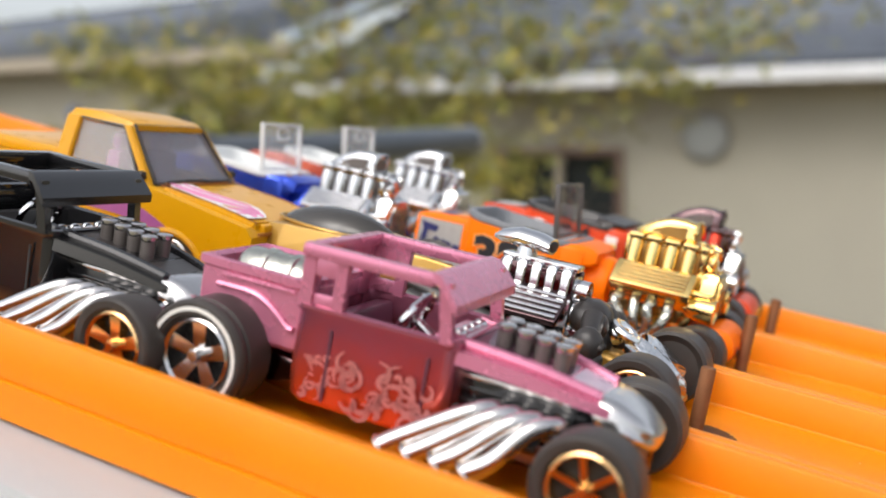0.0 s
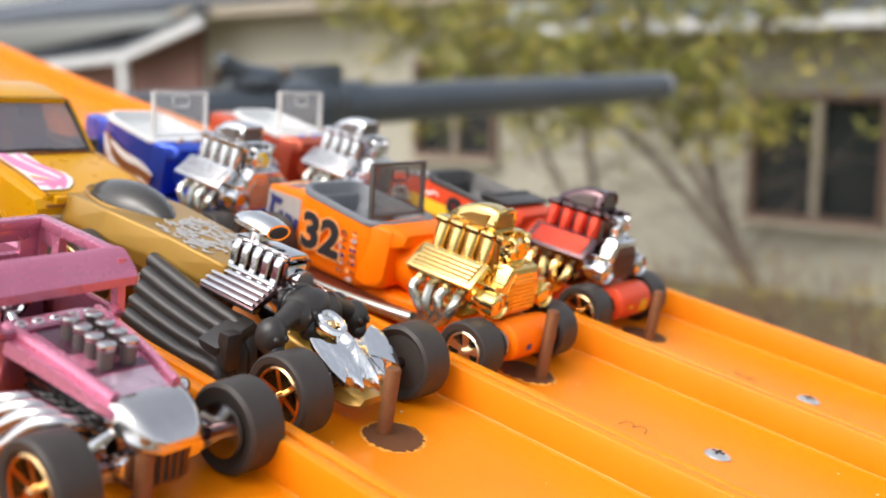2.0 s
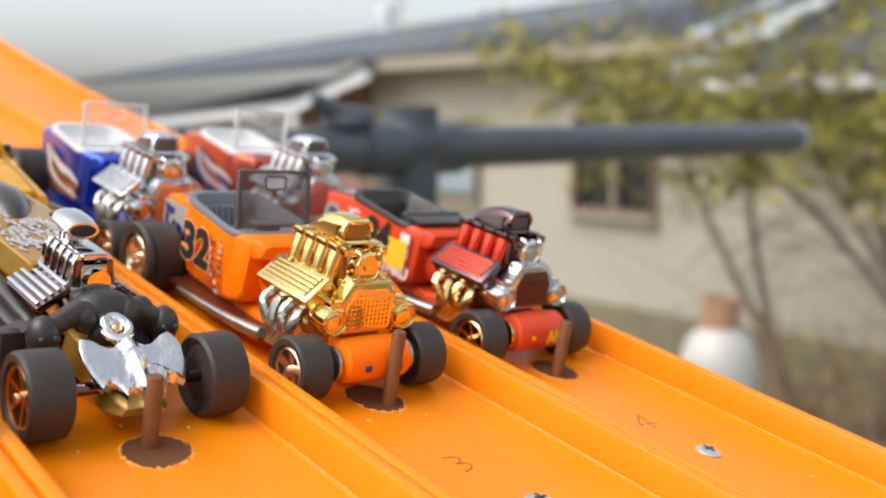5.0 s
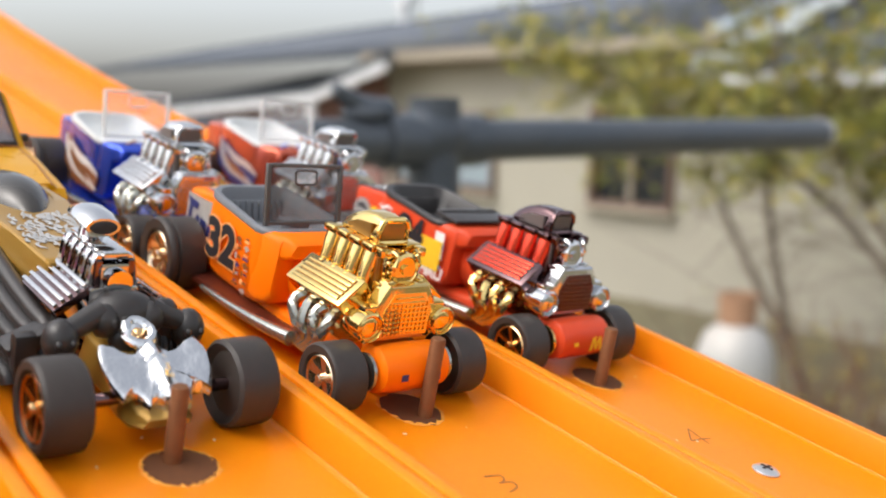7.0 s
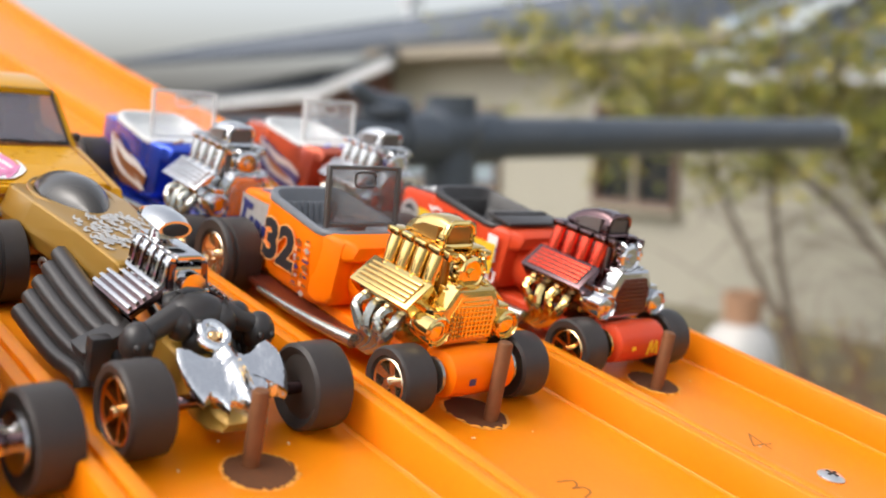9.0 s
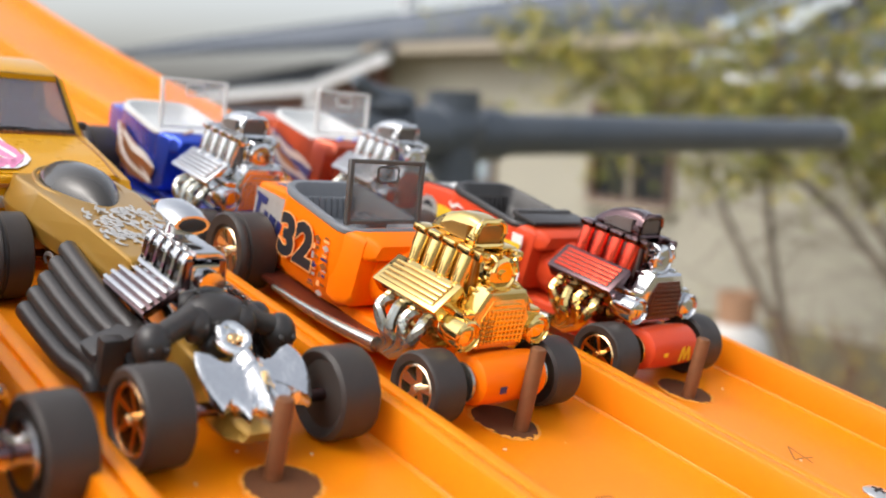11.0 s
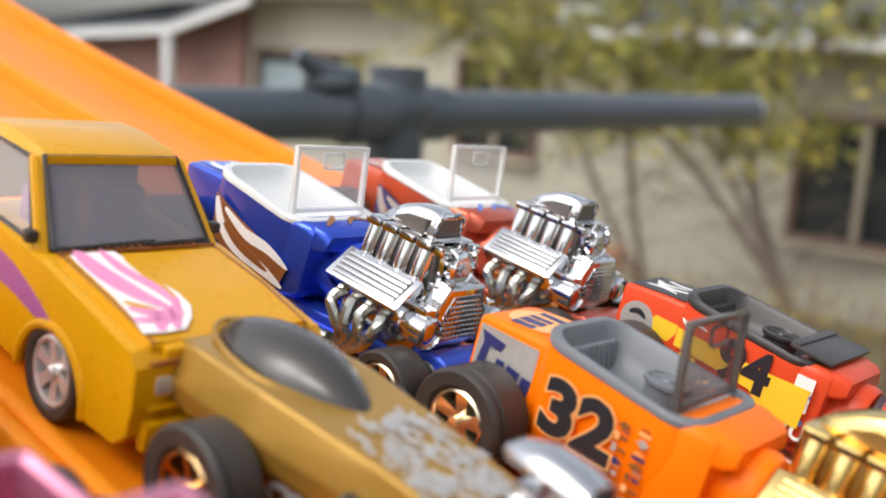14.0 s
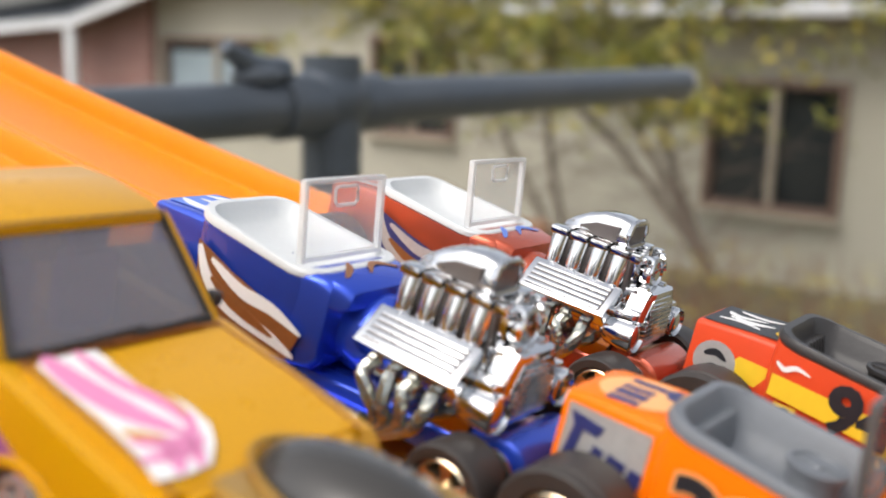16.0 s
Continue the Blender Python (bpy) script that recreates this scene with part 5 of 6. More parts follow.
        part("hood_rail", b, paint, hood)
    b = bmesh.new()
    box(b, (-13.5, 0, 9.2), (18.5, 9.4, 6.8), 0.5)
    motor = part("motor", b, "gloss_black", car)
    for k in range(4):
        for s in (-1, 1):
            b = bmesh.new()
            box(b, (-13.5, s * 4.95, 7.2 + 1.5 * k), (17.0, 0.5, 0.55), 0.12)
            part("motor_rib", b, "gloss_black" if k < 3 else "nosechrome", motor)
    for k in range(4):
        for s in (-1, 1):
            b = bmesh.new()
            cx, z = -17.2 + 2.45 * k, 15.1 - 0.26 * k
            lathe(b, [(0.95, z - 0.4), (1.0, z + 0.3), (1.05, z + 2.5), (0.95, z + 2.6)], 16, "z", (cx, s * 1.6, 0))
            stack = part("carburettor_tube", b, "groove", car)
            b = bmesh.new()
            lathe(b, [(1.12, z + 2.3), (1.2, z + 2.5), (1.18, z + 3.0), (1.0, z + 3.15), (0.4, z + 3.18)], 16, "z", (cx, s * 1.6, 0))
            part("tube_cap", b, "nosechrome", stack)
    b = bmesh.new()
    loft(b, [section(xx, w, z0, z1, tp, 0.9, 5, 0.4) for xx, w, z0, z1, tp in ((-4.6, 5.6, 10.2, 13.1, 0.88), (-3.8, 6.2, 9.4, 13.4, 0.87), (-1.6, 6.2, 8.8, 13.0, 0.84), (0.6, 5.7, 8.4, 12.0, 0.8), (2.2, 4.6, 8.4, 10.8, 0.78), (3.0, 3.2, 8.6, 9.9, 0.76))])
    part("nose_cap", b, "nosechrome", car, "rounded silver nose cap")
    b = bmesh.new()
    loft(b, [section(xx, w, 3.6, z1, 0.95, 0.8, 4, 0.3) for xx, w, z1 in ((-4.4, 4.2, 10.4), (-2.0, 4.2, 10.2), (0.4, 3.9, 9.8), (1.5, 3.2, 9.4))])
    shell = part("grille_shell", b, "smoke", car)
    for s in (-1, 1):
        b = bmesh.new()
        loft(b, [[(-3.2 + dx, s * yy, zz + dz) for dx, dz in ((0, 0), (2.2, 0), (2.2, 1.3), (0, 1.3))] for yy, zz in ((3.4, 4.2), (7.0, 4.8), (10.8, 5.6))])
        part("suspension_arm", b, "nosechrome", car)
        b = bmesh.new()
        tube(b, [(-2.6, s * 4.0, 10.0), (-2.8, s * 7.6, 8.6), (-2.4, s * 10.4, 6.4)], 0.75, 8, 4)
        part("shock_absorber", b, "chrome", car)
        b = bmesh.new()
        lathe(b, [(1.2, 0.0), (3.6, 0.2), (3.7, 0.7), (1.6, 1.2)], 20, "y", (-1.8, s * 10.0, 6.1))
        part("brake_disc", b, "nosechrome", car)
    b = bmesh.new()
    box(b, (1.75, 0, 6.6), (0.5, 4.4, 4.6), 0.2)
    part("grille_back", b, "darkhole", shell)
    for k in range(4):
        b = bmesh.new()
        box(b, (2.0, -1.65 + 1.1 * k, 6.6), (0.3, 0.35, 4.2), 0.1)
        part("grille_bar", b, "smoke", shell)
    for s in (-1, 1):
        b = bmesh.new()
        lathe(b, [(0.8, -3.0), (1.5, -2.0), (1.6, -0.4), (1.3, 0.0)], 14, "x", (0.2, s * 4.6, 6.4))
        part("headlight", b, "chrome", car)
        # swept pipes
        for k in range(4):
            x0, x1 = -7.6 - 2.5 * k, -15.4 - 3.5 * k
            mouth, d = Vector((x1, s * 13.0, 3.3)), Vector((-0.66, s * 0.22, -0.72)).normalized()
            b = bmesh.new()
            tube(b, [(x0 + 0.6, s * 5.0, 9.0), (x0, s * 8.4, 9.9), (x0 - 2.4, s * 10.4, 9.0), (x1 + 2.4, s * 12.2, 5.1), mouth], 0.85, 12, 5, 1.32)
            p = part("side_pipe", b, "nosechrome", car)
            b = bmesh.new()
            u = d.cross(Vector((0, 0, 1))).normalized()
            v = u.cross(d)
            tube(b, [mouth + d * 0.1 + (u * math.cos(a) + v * math.sin(a)) * 1.3 for a in (2 * math.pi * q / 16 for q in range(17))], 0.28, 6, 1)
            part("pipe_lip", b, "nosechrome", p)
            b = bmesh.new()
            rod(b, mouth - d * 0.3, mouth + d * 0.08, 1.05, 1.15, 14)
            part("pipe_mouth", b, "copper", p)
        # Added black block: gives the gaps between the pipes their shade.
        b = bmesh.new()
        box(b, (-14.5, s * 8.6, 7.6), (11.0, 3.0, 1.2), 0.4, turn=Matrix.Rotation(radians(-s * 40), 4, "X"))
        part("pipe_gap_shade", b, "darkhole", car)
    # chassis, interior
    b = bmesh.new()
    loft(b, [section(-56, 5.0, 4.0, 9.4), section(-42, 6.6, 3.2, 8.0), section(-22, 6.6, 2.8, 7.0), section(-6, 4.6, 2.8, 6.4), section(0.4, 3.8, 3.0, 5.4)])
    rod(b, (-52, -11, 7), (-52, 11, 7), 0.9)
    rod(b, (-1.8, -12, 6.4), (-1.8, 12, 6.4), 0.9)
    part("chassis", b, "smoke", car)
    b = bmesh.new()
    hoop = [Vector((-28.5, -3.4, 16.4)) + Matrix.Rotation(radians(-62), 3, "Y") @ Vector((3.4 * math.cos(a), 3.4 * math.sin(a), 0)) for a in (2 * math.pi * k / 22 for k in range(23))]
    tube(b, hoop, 0.5, 6, 1)
    rod(b, (-28.5, -3.4, 16.4), (-24.5, -3.4, 13.6), 0.6)
    rod(b, (-29.4, -3.4, 13.4), (-27.6, -3.4, 19.4), 0.4)
    part("steering_wheel", b, "chrome", car)
    b = bmesh.new()
    box(b, (-36.5, 0, 10.5), (3.0, 13.5, 9.5), 0.8, turn=Matrix.Rotation(radians(-10), 4, "Y"))
    box(b, (-33.5, 0, 8.0), (7, 13.5, 3), 0.8)
    part("seat", b, "plum" if paint == "pink" else "black", car)
    b = bmesh.new()
    box(b, (-22.9, 0, 15.0), (1.8, 13.0, 1.2), 0.4)
    for k in range(5):
        ball(b, (-22.6, -4.8 + 2.4 * k, 15.7), (0.9, 0.9, 0.7), 10, 6)
    part("dashboard", b, "chrome", car)
    # flank prints
    if print_mat:
        curls, rnd = [], random.Random(8)
        for k in range(48):
            cx, cz, r, a0 = rnd.uniform(-9.2, 8.8), rnd.uniform(-3.8, 1.6), rnd.uniform(0.5, 1.9), rnd.uniform(0, 360)
            way = rnd.choice((-1, 1))
            curls.append(swoosh([(cx + r * (1 - 0.13 * q) * math.cos(radians(a0 + way * 48 * q)), cz + r * (1 - 0.13 * q) * math.sin(radians(a0 + way * 48 * q))) for q in range(6)], rnd.uniform(0.16, 0.42), 4))
        decal("scroll_print", curls, print_mat[1], car, side(-31.1, -9.20, 8.6, 0.6, -0.8), label="pale scrollwork print")
    b = bmesh.new()
    for x0 in (-36.4, -23.6):
        box(b, (x0, -9.16, 9.0), (0.35, 0.12, 9.0), 0)
    part("door_seam", b, "plum" if paint == "pink" else "darkhole", cab)
    for s in (-1, 1):
        wheel(car, -1.8, s * 13.2, 6.1, 5.6, front_rim[0], front_rim[1], fat=0.72, style=front_rim[2])
        wheel(car, -52.0, s * 10.6, 7.1, 7.4, rear_rim, spokes, ring=whitewall, fat=0.68, step=0.5)
    return car


skull_truck(-1.2, 3.2, "pink", ("redprint", "pinkpale"), ("copper", 6, "wire"), "nosechrome", "metallic pink chopped toy pickup with chrome side pipes", True, 5, 2.8)
skull_truck(-61, -0.6, "gloss_black", None, ("copper", 5, "star"), "nosechrome", "gloss black chopped toy pickup with chrome side pipes", True, 5)


def gold_dragster(x, y):
    """A gold coffin-bodied dragster with smoked canopy, chrome motor, black skull front end and bat-wing nose."""
    car = thing("toy_dragster", lane_place(x, y), "gold toy dragster with smoked canopy and chrome bat-wing nose", "toy car")
    def cut(xx, w, z0, zs, z1, wt):
        return [(xx, -w * 0.9, z0), (xx, -w, zs), (xx, -wt, z1), (xx, wt, z1), (xx, w, zs), (xx, w * 0.9, z0)]
    b = bmesh.new()
    loft(b, [cut(-87, 4.6, 8.0, 9.6, 12.6, 3.6), cut(-82, 7.6, 9.0, 11.6, 15.4, 6.0), cut(-73, 9.2, 9.6, 12.6, 16.8, 7.6), cut(-62, 9.2, 9.8, 12.8, 17.2, 7.8), cut(-46, 7.4, 10.0, 12.8, 16.9, 6.4), cut(-34.0, 6.0, 10.4, 12.2, 16.0, 5.3), cut(-33.2, 5.7, 10.6, 12.0, 15.6, 5.0)])
    bmesh.ops.bevel(b, geom=list(b.edges), offset=0.4, segments=2, affect="EDGES", profile=0.6)
    part("body", b, "goldpaint", car, smooth=False)
    b = bmesh.new()
    loft(b, [section(xx, w, 4.6, 10.8, 1.0, 0.8) for xx, w in ((-82, 5.0), (-70, 6.6), (-56, 6.4), (-42, 5.4), (-33.4, 4.6))])
    part("lower_body", b, "brownprint", car, "dark bronze lower body")
    b = bmesh.new()
    ball(b, (-65.2, 0, 15.7), (12.6, 5.7, 4.9), 28, 16)
    for v in b.verts:
        f = (v.co.x + 65.2) / 12.6
        v.co.y *= 1.0 - 0.45 * max(0, f) ** 1.3
        v.co.z -= 1.6 * max(0, f) ** 2
    part("canopy", b, "canopy", car, "dark smoked bubble canopy")
    b = bmesh.new()
    rim = []
    for k in range(37):
        a = 2 * math.pi * k / 36
        f = math.cos(a)
        rim.append((-65.2 + 12.9 * f, 6.2 * math.sin(a) * (1.0 - 0.45 * max(0, f) ** 1.3), 17.1 - 0.5 * max(0, f)))
    tube(b, rim, 0.32, 6, 1)
    part("canopy_rim", b, "goldpaint", car)
    # scroll prints on the nose deck and flanks
    deck = top_face(-43.5, 16.82, 4.0)
    rnd = random.Random(6)
    curls = []
    for k in range(110):
        u, v, a = rnd.uniform(-4.6, 4.6), rnd.uniform(-9.0, 5.5), rnd.uniform(0, 360)
        curls.append(swoosh([(u + 0.9 * math.cos(radians(a + 50 * j)) * (1 - 0.1 * j) + 0.5 * j * math.cos(radians(a)), v + 1.3 * math.sin(radians(a + 50 * j)) * (1 - 0.1 * j)) for j in range(5)], rnd.uniform(0.16, 0.34), 4))
    decal("scroll_print", curls, "silverprint", car, deck, 0.12, "silver scrollwork print")
    curls = [swoosh([(c + 1.6 * math.cos(radians(60 * j + 70 * k)), 1.3 * math.sin(radians(60 * j + 70 * k)) * (1 - 0.1 * j)) for j in range(5)], 0.3, 4) for k, c in enumerate((-9, -6.5, -3.5, -1, 2, 5, 8))]
    ob = decal("flank_print", curls, "silverprint", car, side(-48, -6.1, 7.8, 0, 5.5), 0.3)
    # motor
    b = bmesh.new()
    box(b, (-28.5, 0, 11.5), (13.0, 7.0, 8.0), 0.5)
    box(b, (-28.5, 0, 16.6), (12.5, 4.2, 4.4), 0.5)
    rod(b, (-22.5, 0, 12.6), (-20.6, 0, 12.6), 2.6)
    rod(b, (-22.5, 0, 16.6), (-20.2, 0, 16.6), 1.8)
    box(b, (-21.0, 0, 9.0), (3.0, 5.0, 4.0), 0.6)
    part("engine_block", b, "chrome", car)
    for s in (-1, 1):
        turn = Matrix.Rotation(radians(-s * 34), 4, "X")
        b = bmesh.new()
        box(b, (-29, s * 5.2, 13.6), (13.0, 6.0, 1.2), 0.3, turn=turn)
        cover = part("valve_cover", b, "smoke", car)
        b = bmesh.new()
        for k in range(5):
            box(b, Vector((-29, s * 5.2, 13.6)) + turn @ Vector((0, (k - 2) * 1.15, 0.85)), (12.6, 0.62, 0.7), 0.15, turn=turn)
        part("rib", b, "chrome", cover, kind="stuff")
        # Smoke-dark sheet gives the shade between the runners.
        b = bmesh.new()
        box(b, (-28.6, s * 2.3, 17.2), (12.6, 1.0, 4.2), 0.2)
        part("manifold_shade", b, "smoke", car)
        for k in range(5):
            xx = -33.6 + 2.5 * k
            b = bmesh.new()
            loft(b, [[(xx - w, s * (yy - 1.2), z), (xx + w, s * (yy - 1.2), z), (xx + w, s * yy, z), (xx - w, s * yy, z)] for yy, z, w in ((4.2, 14.8, 0.7), (3.5, 16.4, 0.75), (3.2, 18.6, 0.8), (2.6, 20.0, 0.8))])
            bmesh.ops.bevel(b, geom=list(b.edges), offset=0.2, segments=1, affect="EDGES")
            part("intake_runner", b, "chrome", car)
        # black ribbed side pipes
        for k in range(5):
            b = bmesh.new()
            tube(b, [(-22.6, s * (7.0 + 1.5 * k), 2.4), (-23.4, s * (7.0 + 1.5 * k), 6.6 - 0.8 * k), (-26.0, s * (7.2 + 1.5 * k), 8.8 - 1.3 * k), (-30, s * (7.6 + 1.6 * k), 9.6 - 1.45 * k), (-38, s * (8.0 + 1.6 * k), 11.0 - 1.6 * k), (-47.5 + 0.9 * k, s * (8.2 + 1.6 * k), 12.8 - 1.85 * k)], 1.25, 10, 4, 1.4)
            part("side_pipe", b, "black", car)
        b = bmesh.new()
        box(b, (-25.4, s * 9.4, 7.6), (5.0, 8.0, 2.6), 0.8, turn=Matrix.Rotation(radians(-s * 24), 4, "X"))
        box(b, (-22.6, s * 11.4, 6.6), (2.4, 3.0, 6.0), 0.6)
        part("pipe_bracket", b, "black", car)
    b = bmesh.new()
    loft(b, [[(xx, w * math.cos(a), zc + h * math.sin(a)) for a in (2 * math.pi * k / 14 for k in range(14))] for xx, w, zc, h in ((-37.4, 0.8, 22.2, 0.4), (-36.0, 2.0, 22.6, 1.2), (-32.8, 2.7, 23.0, 1.6), (-29.4, 2.8, 22.8, 1.5), (-27.4, 2.5, 22.4, 1.3))])
    rod(b, (-31.6, 0, 19.2), (-31.6, 0, 22.2), 2.1, 1.5)
    box(b, (-28.6, 0, 19.9), (12.8, 3.6, 1.0), 0.3)
    scoop = part("air_scoop", b, "chrome", car)
    # Black oval on the front paints the shade inside the scoop.
    b = bmesh.new()
    ball(b, (-27.35, 0, 22.4), (0.3, 2.0, 0.95), 12, 8)
    part("scoop_mouth_shade", b, "darkhole", scoop)
    # black skulls over the axle
    b = bmesh.new()
    for c, s in (((-19.2, 0.3, 12.8), (3.6, 4.6, 3.2)), ((-17.6, -2.8, 12.4), (2.2, 2.0, 2.4)), ((-17.6, 3.4, 12.4), (2.2, 2.0, 2.4)), ((-17.0, 0.3, 10.0), (2.0, 2.8, 2.4)), ((-18.6, 5.6, 13.2), (1.8, 2.2, 1.5))):
        ball(b, c, s)
    for v in b.verts:
        v.co += v.co.normalized() * 0.35 * noise.noise(v.co * 0.7)
    part("front_mount", b, "black", car, "lumpy black cast front mount")
    for c, s in (((-17.5, 9.2, 10.4), (2.5, 2.3, 2.9)), ((-16.6, -9.0, 10.6), (2.5, 2.3, 2.9))):
        b = bmesh.new()
        ball(b, c, s)
        ball(b, (c[0] + 1.3, c[1], c[2] - 2.0), (1.5, 1.5, 1.6), 10, 7)
        rod(b, (c[0], c[1], c[2] + 0.6), (-18.0, c[1] * 0.35, 13.6), 1.4, 1.8)
        for t in (-1, 1):
            ball(b, (c[0] + 2.1, c[1] + t * 0.9, c[2] + 0.2), (0.6, 0.5, 0.6), 8, 6)
        part("axle_knob", b, "black", car)
    # nose and bat wing
    b = bmesh.new()
    loft(b, [section(xx, w, z0, z1, 0.8) for xx, w, z0, z1 in ((-22, 4.4, 4.0, 9.4), (-14, 4.2, 3.6, 8.6), (-8, 4.8, 3.2, 6.6), (-4.5, 4.4, 3.2, 5.2), (-2.6, 3.2, 3.6, 4.6))])
    part("nose", b, "goldpaint", car)
    b = bmesh.new()
    wing = [(-12.8, 0.0), (-12.4, 1.7), (-11.0, 2.3), (-9.9, 3.2), (-9.4, 4.6), (-9.8, 6.2), (-11.6, 8.2), (-9.8, 8.9), (-7.4, 9.1), (-5.0, 8.6), (-2.6, 7.4), (-4.0, 6.4), (-4.2, 5.4), (-3.4, 4.4), (-1.4, 3.5), (-2.9, 2.5), (-3.0, 1.6), (-2.2, 0.7), (-0.6, 0.0)]
    fine = [tuple(Vector(p).lerp(Vector(q), h)) for p, q in zip(wing, wing[1:]) for h in (0.0, 0.34, 0.67)] + [wing[-1]]
    outline = fine + [(u, -v) for u, v in fine[-2:0:-1]]
    def lift(u, v, up):
        ridge = 0.5 * math.exp(-(abs(v) - 3.0 - 0.25 * (u + 9)) ** 2 / 0.5) + 0.4 * math.exp(-(abs(v) - 6.0) ** 2 / 0.4)
        crest = 1.5 * math.exp(-v * v / 2.6)
        return (u * 0.84 - 2.1, v * 0.8 + 0.7, 11.0 - 0.44 * (u + 13) - 0.05 * abs(v) + 0.022 * v * v + up * (1 + ridge + crest))
    rings = []
    for k, up in ((0.97, -1.1), (1.0, -0.5), (1.0, 0.0), (0.96, 0.3), (0.88, 0.5), (0.76, 0.62), (0.62, 0.7), (0.48, 0.76), (0.34, 0.8), (0.2, 0.84), (0.08, 0.86)):
        rings.append([b.verts.new(lift(-8.0 + (u + 8.0) * k, v * k, up)) for u, v in outline])
    skin(b, rings)
    bat = part("bat_wing", b, "satin", car, "silver bat-shaped ornament")
    b = bmesh.new()
    hood_ring = [Vector((-13.6, 0, 11.6)) + Matrix.Rotation(radians(28), 3, "Y") @ Vector((2.1 * math.cos(a), 1.7 * math.sin(a), 0.6)) for a in (2 * math.pi * k / 18 for k in range(19))]
    tube(b, hood_ring, 0.75, 8, 1)
    ball(b, (-14.8, 0, 11.4), (1.6, 1.7, 1.7), 14, 9)
    ball(b, (-12.0, 0, 10.9), (1.3, 1.2, 0.8), 12, 8)
    part("bat_head", b, "satin", bat)
    b = bmesh.new()
    ball(b, (-13.5, 0, 12.0), (0.9, 0.9, 0.75), 12, 8)
    part("bat_face", b, "copper", bat)
    b = bmesh.new()
    rod(b, (-7.4, -11, 6.1), (-7.4, 11, 6.1), 0.9)
    rod(b, (-63.0, -11, 6.8), (-63.0, 11, 6.8), 0.9)
    loft(b, [section(-76, 4, 3.5, 8), section(-30, 4.6, 3.0, 8), section(-18, 3.6, 3.0, 7)])
    part("chassis", b, "smoke", car)
    for s in (-1, 1):
        wheel(car, -7.4, s * 12.6, 6.1, 6.0, "copper", 6, fat=0.72, style="wire")
        wheel(car, -63.0, s * 11.8, 6.8, 5.4, "copper", 6, style="wire", step=0.4)


gold_dragster(0, 41.3)


def yellow_pickup(x, y):
    """A square mustard pickup with tinted glass, black trim and pink swirls on its hood."""
    car = thing("toy_pickup", lane_place(x, y), "mustard yellow toy pickup with pink swirls on its hood", "toy car")
    # flanks with wheel arches
    b = bmesh.new()
    def arch(c, r=7.6, z=6.0, n=9):
        return [(c + r * math.cos(radians(180 - 180 * k / n)), z - 2.2 + r * math.sin(radians(180 - 180 * k / n)) * 0.98) for k in range(n + 1)]
    flank = [(-66, 4.0)] + arch(-56) + arch(-16.5) + [(-2.0, 4.0), (0.2, 6.0), (0.6, 9.5), (0.2, 14.0), (-1.2, 15.5), (-22.0, 18.2), (-44.0, 18.6), (-66, 18.2)]
    for s in (-1, 1):
        rings = [[(u, s * (12.2 + d), 11 + (v - 11) * k) for u, v in flank] for d, k in ((-3.0, 1.0), (0.0, 1.0), (0.8, 0.97))]
        loft(b, rings)
    box(b, (-10.5, 0, 10.5), (21.5, 19.0, 11.0), 0.6)
    box(b, (-44, 0, 7.5), (44, 19.0, 5.5), 0.6)
    part("body", b, "yellow", car, smooth=False)
    b = bmesh.new()
    loft(b, [[(-21.0, -11.6, 17.2), (-21.0, 11.6, 17.2), (-21.0, 11.4, 18.5), (-21.0, -11.4, 18.5)], [(-10, -11.6, 16.0), (-10, 11.6, 16.0), (-10, 11.4, 17.6), (-10, -11.4, 17.6)], [(-0.8, -11.3, 14.6), (-0.8, 11.3, 14.6), (-0.8, 11.1, 16.2), (-0.8, -11.1, 16.2)]])
    bmesh.ops.bevel(b, geom=list(b.edges), offset=0.35, segments=2, affect="EDGES")
    hood = part("hood", b, "yellow", car, smooth=False)
    b = bmesh.new()
    for k in range(16):
        box(b, (-22.2 + (k % 2) * 0.1, -8.6 + 1.1 * k, 18.75), (1.5, 0.45, 0.25), 0.08)
    part("cowl_vent", b, "brownprint", hood, kind="stuff")
    b = bmesh.new()
    tube(b, [(-21.8, -9, 19.1), (-22.0, -2, 19.3), (-22.6, 2.5, 19.2)], 0.25, 5, 3)
    tube(b, [(-21.8, 1, 19.1), (-22.0, 7, 19.2), (-22.6, 10.5, 19.2)], 0.25, 5, 3)
    part("wiper", b, "black", car)
    # cab: roof and pillars
    lo, hi = 11.9, 9.9
    def post(p0, p1, w):
        for s in (-1, 1):
            bb = bmesh.new()
            loft(bb, [[(p0[0] + dx, s * lo + dy, p0[1]) for dx, dy in ((-w, -0.7), (w, -0.7), (w, 0.7), (-w, 0.7))], [(p1[0] + dx, s * hi + dy, p1[1]) for dx, dy in ((-w, -0.7), (w, -0.7), (w, 0.7), (-w, 0.7))]])
            bmesh.ops.bevel(bb, geom=list(bb.edges), offset=0.25, segments=2, affect="EDGES")
            part("pillar", bb, "yellow", car)
    post((-23.5, 18.0), (-31.5, 27.6), 0.8)
    post((-44.5, 18.0), (-44.0, 27.6), 1.7)
    b = bmesh.new()
    loft(b, [section(-30.2, 9.8, 26.9, 27.9, 0.93), section(-32.0, 10.2, 26.9, 28.5, 0.93), section(-39, 10.4, 26.9, 29.0, 0.93), section(-45.0, 10.3, 26.9, 28.7, 0.93), section(-46.2, 9.8, 26.9, 27.8, 0.93)])
    part("cab_roof", b, "yellow", car)
    b = bmesh.new()
    box(b, (-45.0, 0, 22.5), (1.2, 19, 9.4), 0.3)
